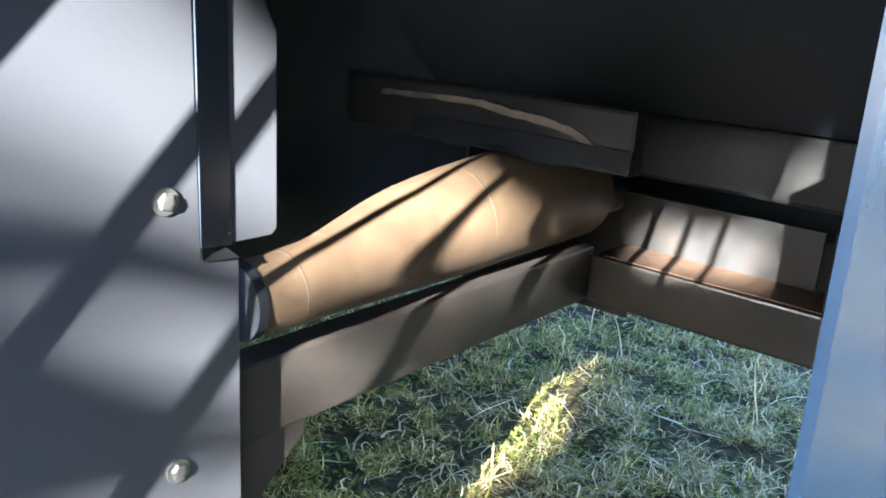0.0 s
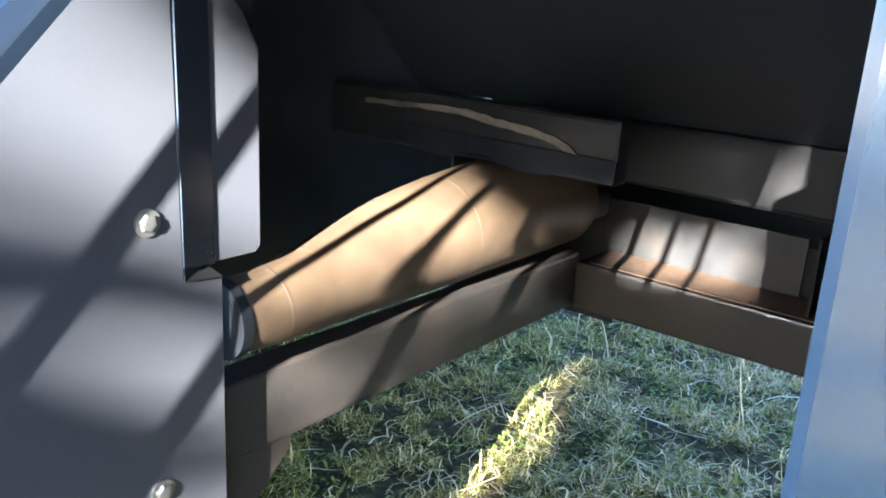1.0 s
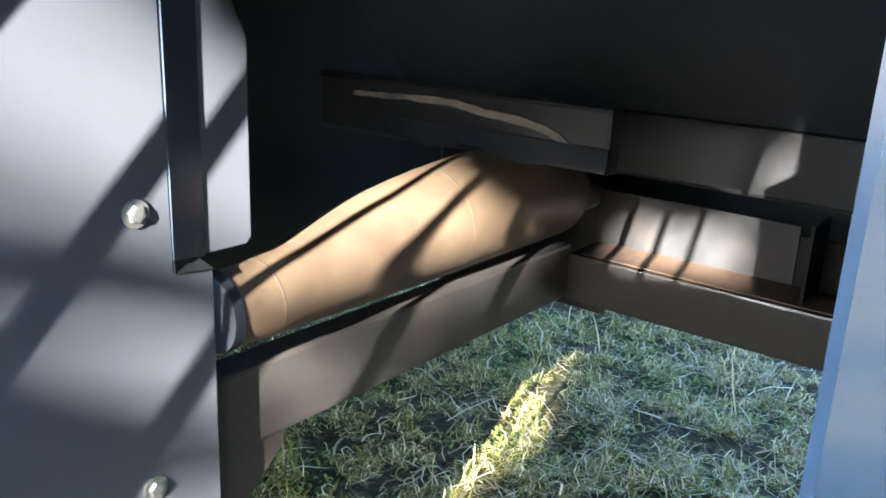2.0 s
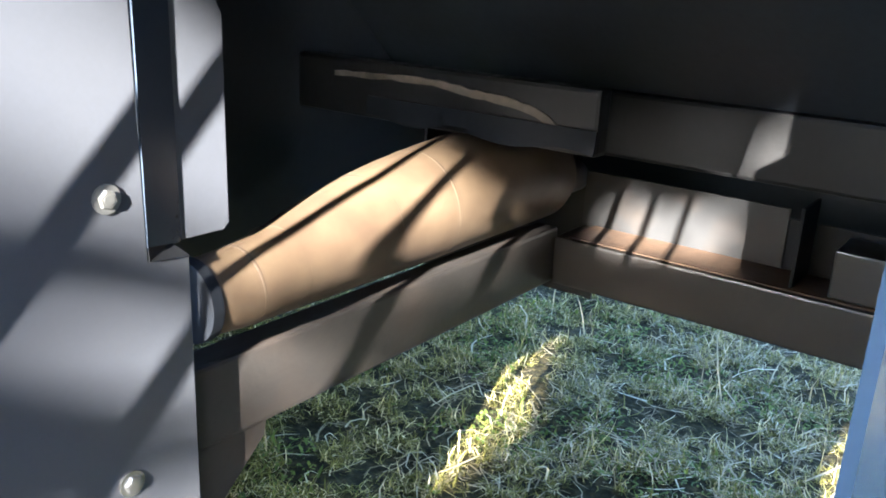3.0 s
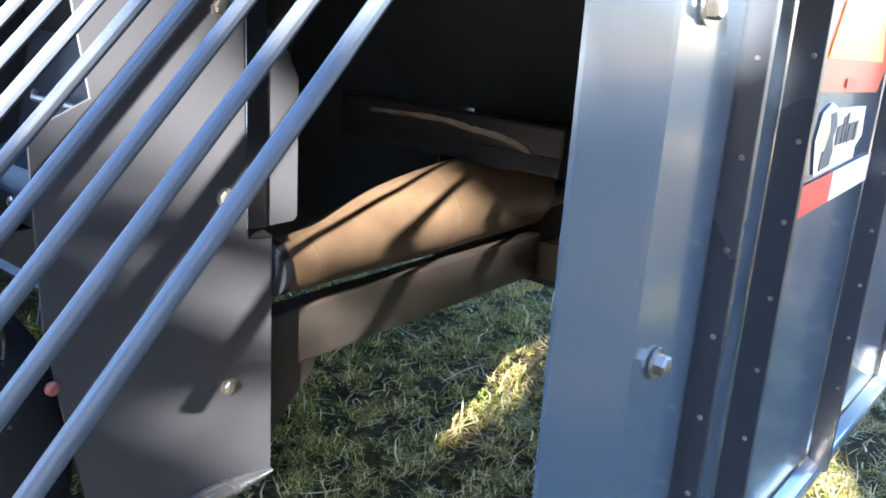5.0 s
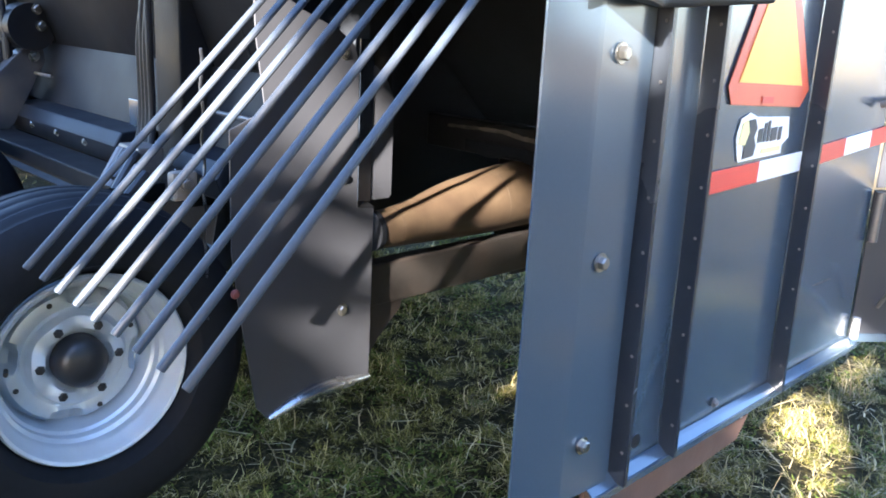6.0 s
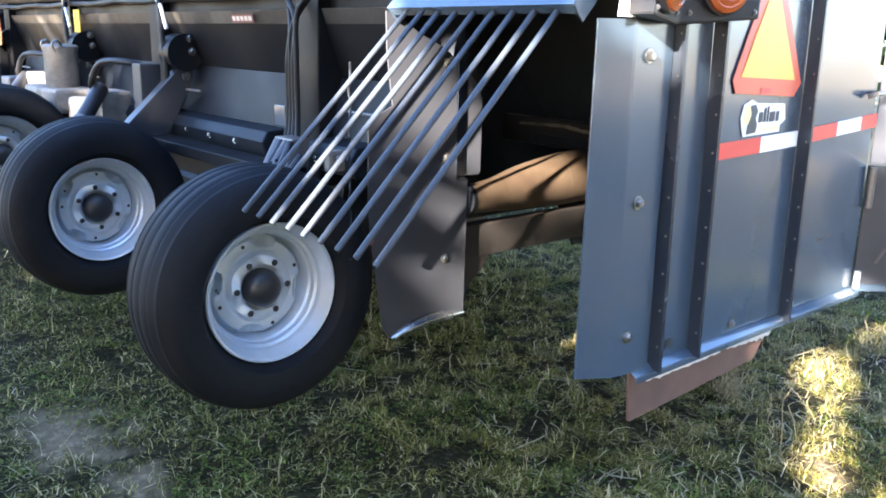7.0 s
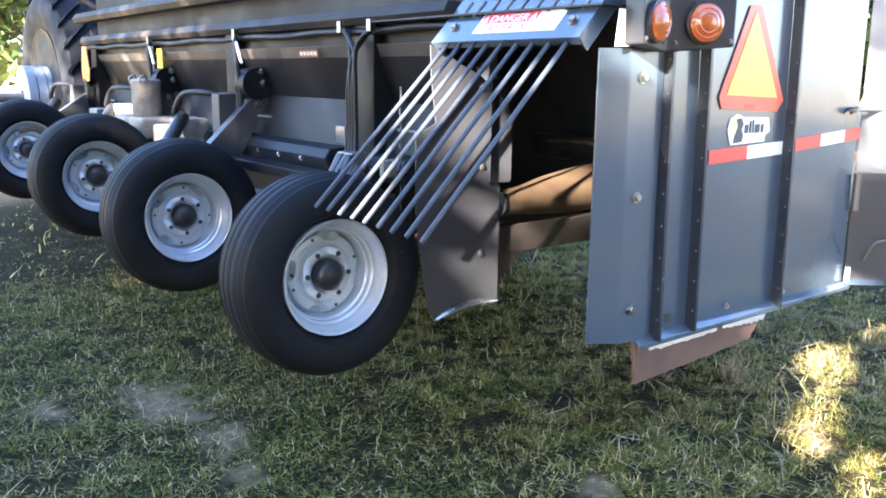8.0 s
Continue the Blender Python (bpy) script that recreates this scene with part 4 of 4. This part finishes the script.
for y in (3.70, 3.90):
    sub("clip", pipe(curve([(0.14, y, 1.22), (0.13, y, 1.27), (0.16, y, 1.285), (0.18, y, 1.25)], 5), 0.007, 8), ZINC, can)
piece("canister_shelf", box((0.08, 3.55, 0.90), (0.34, 4.15, 1.03), 0.02), CASTING, label="pale dusty machine casting")
piece("casting", box((0.12, 3.20, 0.86), (0.34, 3.50, 1.00), 0.03), CASTING, label="pale dusty machine casting")
piece("yellow_marker", slab([(0.335, 3.84, 1.26), (0.335, 3.94, 1.26), (0.335, 3.94, 1.46), (0.335, 3.84, 1.46)], (-0.006, 0, 0), 0.002), YELLOW, label="yellow plastic marker strip")
post = piece("marker_post", box((0.27, 5.46, 0.75), (0.33, 5.54, 1.25), 0.006), PAINT, label="dark marker post")
sub("marker", slab([(0.28, 5.38, 1.23), (0.28, 5.56, 1.23), (0.28, 5.58, 1.30), (0.28, 5.53, 1.50), (0.28, 5.42, 1.50), (0.28, 5.36, 1.30)], (-0.008, 0, 0), 0.002), MARKER, post, "orange reflector marker")

# hoses with bright clips at the further posts, brackets and fittings
for k, y in enumerate((2.62, 4.00)):
    piece("hose_clip", box((0.295, y, 1.480), (0.325, y + 0.026, 1.540), 0.003), ZINC, label="bright hose clip")
    piece("hose", pipe(curve([(0.31, y + 0.012, 1.50), (0.29, y - 0.03, 1.42), (0.285, y - 0.06, 1.33), (0.29, y - 0.08, 1.20), (0.30, y - 0.06, 1.02)], 6), 0.013, 10), HOSE, label="black hydraulic hose", smooth=True)
    piece("feed_pipe", pipe([(0.30, y - 0.02, 1.47), (0.30, y - 0.08, 1.36)], 0.009, 10), GALV, label="short bright feed pipe", smooth=True)
for y, h in ((3.10, 0.16), (4.35, 0.2), (4.85, 0.15)):
    blk = piece("casting", box((0.17, y, 0.886), (0.33, y + 0.22, 0.886 + h), 0.018), CASTING, label="pale dusty machine casting")
    sub("bolt", hexbolt((0.168, y + 0.06, 0.90 + h * 0.5), (-1, 0, 0), 0.012), ZINC, blk, "zinc hex bolt")
    sub("bolt", hexbolt((0.168, y + 0.16, 0.90 + h * 0.5), (-1, 0, 0), 0.012), ZINC, blk, "zinc hex bolt")
piece("small_bracket", slab([(0.33, 1.52, 1.005), (0.33, 1.60, 1.005), (0.33, 1.60, 1.085), (0.33, 1.52, 1.085)], (-0.012, 0, 0), 0.003), PANEL, label="small pale blue bracket")
for k in range(5):
    y = 1.10 + 0.035 * k
    piece("hose_fitting", pipe([(0.13, y, 0.955 + 0.012 * (k % 3)), (0.06, y - 0.05, 0.915), (0.055, y - 0.055, 0.912)], [0.012, 0.012, 0.017], 8), STEEL if k % 2 else HUB, label="steel hose fitting", smooth=True)
    piece("hose", pipe(curve([(0.06, y - 0.05, 0.915), (-0.02, y - 0.10, 0.87 - 0.012 * k), (-0.04, y + 0.02, 0.80), (0.06, y + 0.22, 0.76)], 5), 0.008, 8), HOSE, label="thin black hydraulic hose", smooth=True)
piece("edge_reflector", lathe([(0.0, 0.011), (-0.006, 0.011), (-0.010, 0.007), (-0.011, 0.0)], (0.176, 0.768, 0.728), "y", 14), FADED, label="small red reflector", smooth=True)

clampb = piece("chain_clamp", box((0.060, 0.815, 0.945), (0.120, 0.845, 1.010), 0.010), CASTING, label="small dusty chain clamp")
sub("bolt", hexbolt((0.09, 0.815, 0.985), (0, -1, 0), 0.012), STEEL, clampb, "steel hex bolt")

# chain hanging beside the shield plate
for k in range(11):
    z = 1.27 - 0.055 * k
    piece("chain_link", pipe(curve([(0.125, 0.80, z), (0.131 - 0.006 * (k % 2), 0.806, z - 0.026), (0.125, 0.80, z - 0.052)], 3), 0.0036, 6), HUB, label="dark steel chain link")

# ---- tractor ----
tractor = tagged(empty("tractor", (0.5, 7.2, 0.0)), "parked tractor with large lugged tyre and wheel weights", "tractor")
TB = Matrix.Translation((-0.5, -7.2, 0.0))


def tpiece(name, bm, mat, label="", smooth=False):
    ob = part(name, bm, mat, tractor, label, smooth)
    ob.matrix_parent_inverse = TB
    return ob


C, R = (0.50, 6.95, 1.06), 1.00
tyre = tpiece("rear_tyre", lathe([(-0.20, 0.62), (-0.23, 0.70), (-0.245, 0.80), (-0.23, 0.90), (-0.19, 0.96), (-0.1, R - 0.015), (0, R - 0.01), (0.1, R - 0.015), (0.19, 0.96), (0.23, 0.90), (0.245, 0.80), (0.20, 0.62)], C, "x", 64, None, False), RUBBER, "large black tractor tyre with chevron lugs", True)
for k in range(26):
    for s in (-1, 1):
        a0 = 2 * math.pi * (k + (0.5 if s > 0 else 0)) / 26
        lug = bmesh.new()
        vs = []
        for t in (0, 0.33, 0.66, 1):
            x = s * (0.005 + 0.225 * t)
            a = a0 + 0.24 * t
            r0 = R - 0.02 - 0.05 * t ** 2
            for da, dr in ((-0.024, 0), (-0.018, 0.05), (0.018, 0.05), (0.024, 0)):
                r = r0 + dr
                vs.append(lug.verts.new((C[0] + x, C[1] + r * math.cos(a + da), C[2] + r * math.sin(a + da))))
        for i in range(3):
            for j in range(3):
                lug.faces.new((vs[4 * i + j], vs[4 * i + j + 1], vs[4 * i + 5 + j], vs[4 * i + 4 + j]))
        lug.faces.new(vs[:4])
        lug.faces.new(vs[-4:])
        ob = part("lug", lug, RUBBER, tyre)
tpiece("rear_rim", lathe([(-0.20, 0.63), (-0.215, 0.63), (-0.20, 0.58), (-0.10, 0.55), (-0.08, 0.30), (-0.10, 0.0)], C, "x", 48), PAINT, "dark tractor rim", True)
for k in range(3):
    x = C[0] - 0.16 - 0.085 * (k + 1)
    tpiece("wheel_weight", lathe([(0.0, 0.07), (0.0, 0.28), (0.006, 0.29), (0.076, 0.29), (0.082, 0.28), (0.082, 0.07), (0.0, 0.07)], (x, C[1], C[2]), "x", 40, None, False), WEIGHT, "pale blue cast wheel weight", True)
tpiece("axle", pipe([(C[0] - 0.1, C[1], C[2]), (C[0] - 0.62, C[1], C[2])], 0.045, 20), STEEL, "dark steel axle stub", True)
tpiece("rear_axle_housing", pipe([(C[0] + 0.2, C[1], C[2]), (C[0] + 1.6, C[1], C[2])], 0.14, 20), STEEL, "", True)
tpiece("tractor_body", box((1.1, 6.9, 0.9), (2.0, 10.2, 1.7), 0.08), PAINT, "dark tractor body")


# ---- trees that shade the yard ----
def make_tree(at, height, spread, crown_low, seed, leaves, size, keep=None):
    rng = random.Random(seed)
    tree = tagged(empty("tree", at), "broad leafy tree at the edge of the yard", "tree", "trees round the yard")
    wood = bmesh.new()
    x0, y0 = at[0], at[1]
    pipe([(0.02 * k * math.sin(k), 0.03 * k * math.cos(2 * k), height * 0.85 * k / 7 - 0.05) for k in range(8)], [0.24 * (1 - 0.12 * k) for k in range(8)], 10, wood)
    tips = []
    for k in range(14):
        a, z = rng.uniform(0, 6.28), rng.uniform(crown_low, height * 0.8)
        d = spread * rng.uniform(0.45, 0.95)
        e = Vector((d * math.cos(a), d * math.sin(a), z + rng.uniform(0.3, 1.4)))
        limb = curve([(0, 0, z), (e.x * 0.5, e.y * 0.5, z + 0.5 * (e.z - z) + 0.2), tuple(e)], 4)
        if keep and any(keep(q.x + x0, q.y + y0, q.z + dz) < 1 for q in limb for dz in (-0.1, 0, 0.1)):
            continue
        pipe(limb, [0.08 - 0.0075 * j for j in range(9)], 6, wood)
        tips.append(e)
    part("trunk", wood, BARK, tree, "brown tree trunk and limbs", True)
    verts, faces = [], []
    blobs = [(rng.uniform(-1, 1) * spread * 0.8, rng.uniform(-1, 1) * spread * 0.8, rng.uniform(crown_low, height), rng.uniform(0.5, 1.0) * spread * 0.35) for _ in range(70)] + [(t.x, t.y, t.z, spread * 0.3) for t in tips]
    made = 0
    while made < leaves:
        bx, by, bz, br = rng.choice(blobs)
        d = Vector((rng.gauss(0, 1), rng.gauss(0, 1), rng.gauss(0, 1))).normalized() * br * rng.uniform(0.3, 1.0)
        p = Vector((bx, by, bz)) + d
        made += 1
        if p.z < crown_low * 0.8:
            continue
        n = Vector((rng.gauss(0, 1), rng.gauss(0, 1), rng.gauss(0, 1))).normalized()
        a = n.orthogonal().normalized() * size * rng.uniform(0.7, 1.3)
        b = n.cross(a).normalized() * size * 0.55
        if keep and rng.random() >= min(keep(q.x + x0, q.y + y0, q.z) for q in (p, p - a * 0.9, p + a * 0.9, p + b * 0.8, p - b * 0.8)):
            continue
        i = len(verts)
        verts += [p - a, p + b * 0.9 - a * 0.1, p + a, p - b * 0.9 - a * 0.1]
        faces.append((i, i + 1, i + 2, i + 3))
    me = bpy.data.meshes.new("crown")
    me.from_pydata([tuple(v) for v in verts], [], faces)
    me.materials.append(LEAF)
    crown = new("crown", me)
    crown.parent = tree
    tagged(crown, "crown of small green leaves")
    return tree


# Leaf gaps cut to throw round sun spots: middle and half-size across the sun.
SPOTS = ((0.500, 0.81, 0.088, 0.13), (-0.47, 0.81, 0.085, 0.09), (-0.56, 0.70, 0.085, 0.065), (-0.62, 0.48, 0.085, 0.09), (-0.60, 1.09, 0.12, 0.06), (-0.88, 0.36, 0.10, 0.07))


def sun_gap(x, y, z):
    """How many leaves are kept, 0 to 1: gaps are cut in the crowns wherever a sun patch is wanted on machine or ground.
    """
    u = -SY * x + SX * y
    v = z + (SX * x + SY * y) * SZ
    w = 0.04 * noise.noise((u * 5, v * 5, 4.0))
    if u < -1.9 + w * 5:
        return 0.0
    if (0.605 if v > 1.45 else 0.575 if v > 1.39 else 0.556) < u < (0.75 if v > 1.31 else 0.665) and 0.87 < v < min(1.63, 1.46 + 2.5 * (u - 0.56)):
        return max(0.0, min(0.18, (1.31 - v) * 2.0))
    if 0.47 < u < 0.558 and 0.89 + (0.53 - u) < v < 1.40:
        return 1.0 if u > 0.512 and 1.05 < v < 1.19 else 0.0 if v > 1.19 else 0.10
    if 0.24 < u < 0.48 and 1.71 - 1.09 * u < v < 1.395:
        return max(0.0, (0.44 - u) * 0.8)
    if -0.22 < u < -0.02 and 1.48 < v < 1.562:
        return 0.0
    if -0.085 < u < 0.26 and 1.355 < v < 1.415:
        return 0.0
    if 2.15 < u < 2.5 and 1.30 < v < 1.93 and w > -0.008:
        return 0.12
    if 1.55 < u < 1.75 and 1.40 < v < 1.90:
        return 0.45
    for cu, cv, ru, rv in SPOTS:
        if ((u - cu) / ru) ** 2 + ((v - cv) / rv) ** 2 < 1 + 6 * w:
            return 0.02
    if -1.20 < u < -0.57 and v > 1.64 + w:
        return 0.03
    if -0.57 <= u < -0.45 and v > 1.84 + w:
        return 0.06
    if 2.8 < u < 4.2 and 1.30 < v < 1.72 and noise.noise((u * 4, v * 4, 8.0)) > -0.05:
        return 0.12
    return 1.0


# Unseen trees added towards the sun; sun_gap cuts their crowns to shape the light.
D = 11.0
for side, back, h, sp, seed, leaves, size in ((3.6, 0.0, 14.0, 4.2, 3, 52000, 0.13), (-2.6, 0.5, 14.0, 4.2, 5, 52000, 0.13), (1.5, -2.0, 7.4, 2.6, 6, 80000, 0.085), (-1.7, -2.3, 7.6, 2.6, 7, 80000, 0.085)):
    x = -SX * (D + back) - SY * side
    y = -SY * (D + back) + SX * side
    make_tree((x, y, 0.0), h, sp, 1.1, seed, leaves, size, sun_gap)
for k, (x, y) in enumerate(((14, 26), (24, 20), (19, 12), (4, 34), (13, 6), (-8, 36), (11, 13), (-4, -12), (3, -15), (-9, -14))):
    make_tree((x, y, 0.0), 9 + 1.5 * math.sin(k), 4.5, 0.9, 20 + k, 6000, 0.28)


# ---- grass, last ----
def strands(name, count, area, length, width, mat, label, seed, lean=1.0, spread=0.9, lift=0.0, patch=None, mat_scale=6.0):
    """Thin bent blades that lie together in matted tufts, three pieces each."""
    rng = np.random.default_rng(seed)
    x = rng.uniform(area[0], area[1], count)
    y = rng.uniform(area[2], area[3], count)
    keep = np.array([rng.random() > bareness(a, b) * 0.85 and (patch is None or patch(a, b)) for a, b in zip(x, y)])
    x, y = x[keep], y[keep]
    n = len(x)
    z = np.array([ground_height(a, b) for a, b in zip(x, y)]) + lift * rng.random(n) ** 2
    comb = np.array([5.0 * noise.noise((a * mat_scale, b * mat_scale, 11.0)) for a, b in zip(x, y)])
    yaw = comb + rng.normal(0, spread, n)
    L = length * rng.lognormal(-0.1, 0.45, n) / 3
    tilt = np.clip(rng.normal(0.75, 0.35, n) * lean, 0.05, 1.5)
    bend = rng.uniform(0.1, 0.7, n)
    curl = rng.normal(0, 0.9, n)
    W = width * rng.uniform(0.6, 1.4, n)
    P = np.zeros((n, 7, 3))
    cx, cy, cz = x.copy(), y.copy(), z - 0.004
    for k in range(4):
        px, py = -np.sin(yaw), np.cos(yaw)
        taper = (1.0, 0.95, 0.7, 0.0)[k]
        if k < 3:
            P[:, 2 * k] = np.stack([cx - px * W * taper, cy - py * W * taper, cz], 1)
            P[:, 2 * k + 1] = np.stack([cx + px * W * taper, cy + py * W * taper, cz], 1)
        else:
            P[:, 6] = np.stack([cx, cy, cz], 1)
        cx = cx + L * np.sin(tilt) * np.cos(yaw)
        cy = cy + L * np.sin(tilt) * np.sin(yaw)
        cz = np.maximum(cz + L * np.cos(tilt), z - 0.002)
        tilt = np.clip(tilt + bend, 0, 1.95)
        yaw = yaw + curl
    loops = ((np.arange(n) * 7)[:, None] + np.array([0, 1, 3, 2, 2, 3, 5, 4, 4, 5, 6])).ravel()
    me = bpy.data.meshes.new(name)
    me.vertices.add(n * 7)
    me.vertices.foreach_set("co", P.ravel())
    me.loops.add(n * 11)
    me.loops.foreach_set("vertex_index", loops)
    me.polygons.add(n * 3)
    me.polygons.foreach_set("loop_start", ((np.arange(n) * 11)[:, None] + np.array([0, 4, 8])).ravel())
    me.update(calc_edges=True)
    me.validate()
    me.materials.append(mat)
    return tagged(new(name, me), label, "grass", kind="stuff")


def tuft(a, b):
    """Grass stands in tufts with thin places between them."""
    return noise.noise((a * 8, b * 8, 2.0)) + 0.8 * noise.noise((a * 24, b * 24, 5.0)) > 0.10


def meadow(a, b):
    """The trodden yard: denser than under the machine, with small thin places."""
    return noise.noise((a * 8, b * 8, 2.0)) + 0.8 * noise.noise((a * 24, b * 24, 5.0)) > (-0.25 if a < 0.3 else 0.02)


def clump(a, b):
    return noise.noise((a * 3, b * 3, 7.0)) + 0.5 * noise.noise((a * 11, b * 11, 3.0)) > 0.05


TURF = "matted green grass on the ground"
strands("grass", 230000, (0.3, 3.4, -0.6, 2.6), 0.040, 0.0012, GRASS, TURF, 1, 1.4, 2.2, 0.014, tuft)
strands("grass", 260000, (-2.2, 3.6, -1.4, 4.0), 0.038, 0.0014, GRASS, TURF, 2, 1.5, 2.2, 0.014, meadow)
strands("grass", 90000, (-7.0, 8.0, -6.0, 11.0), 0.060, 0.0060, GRASS, TURF, 3, 1.1, 1.6, 0.0, lambda a, b: not (-2.2 < a < 3.6 and -1.4 < b < 4.0) and tuft(a, b))
strands("clover", 110000, (-2.2, 3.4, -1.4, 3.4), 0.019, 0.0040, CLOVER, "small clover leaves among the grass", 6, 1.5, 3.0, 0.030, clump)
strands("dry_clippings", 1700, (0.5, 3.4, -0.4, 2.6), 0.130, 0.0026, CLIPPING, "dry straw-coloured clippings lying on the grass", 4, 2.0, 2.5, 0.030)
strands("dry_clippings", 700, (-2.0, 3.4, -1.2, 3.5), 0.090, 0.0018, CLIPPING, "dry straw-coloured clippings lying on the grass", 9, 2.0, 2.5, 0.025)
strands("dry_clippings", 40000, (-2.5, 3.6, -1.5, 5.5), 0.028, 0.0011, CLIPPING, "dry straw-coloured clippings lying on the grass", 5, 1.8, 2.5, 0.020, meadow)
strands("dry_clippings", 9000, (1.2, 2.9, -0.2, 1.1), 0.060, 0.0015, CLIPPING, "dry straw-coloured clippings lying on the grass", 8, 1.6, 2.5, 0.030, tuft)
strands("straw_wisp", 520, (1.50, 1.64, 0.23, 0.37), 0.085, 0.0020, CLIPPING, "loose wisp of pale straw on the grass", 7, 0.9, 2.5, 0.07, lambda a, b: math.hypot(a - 1.57, b - 0.30) < 0.055)
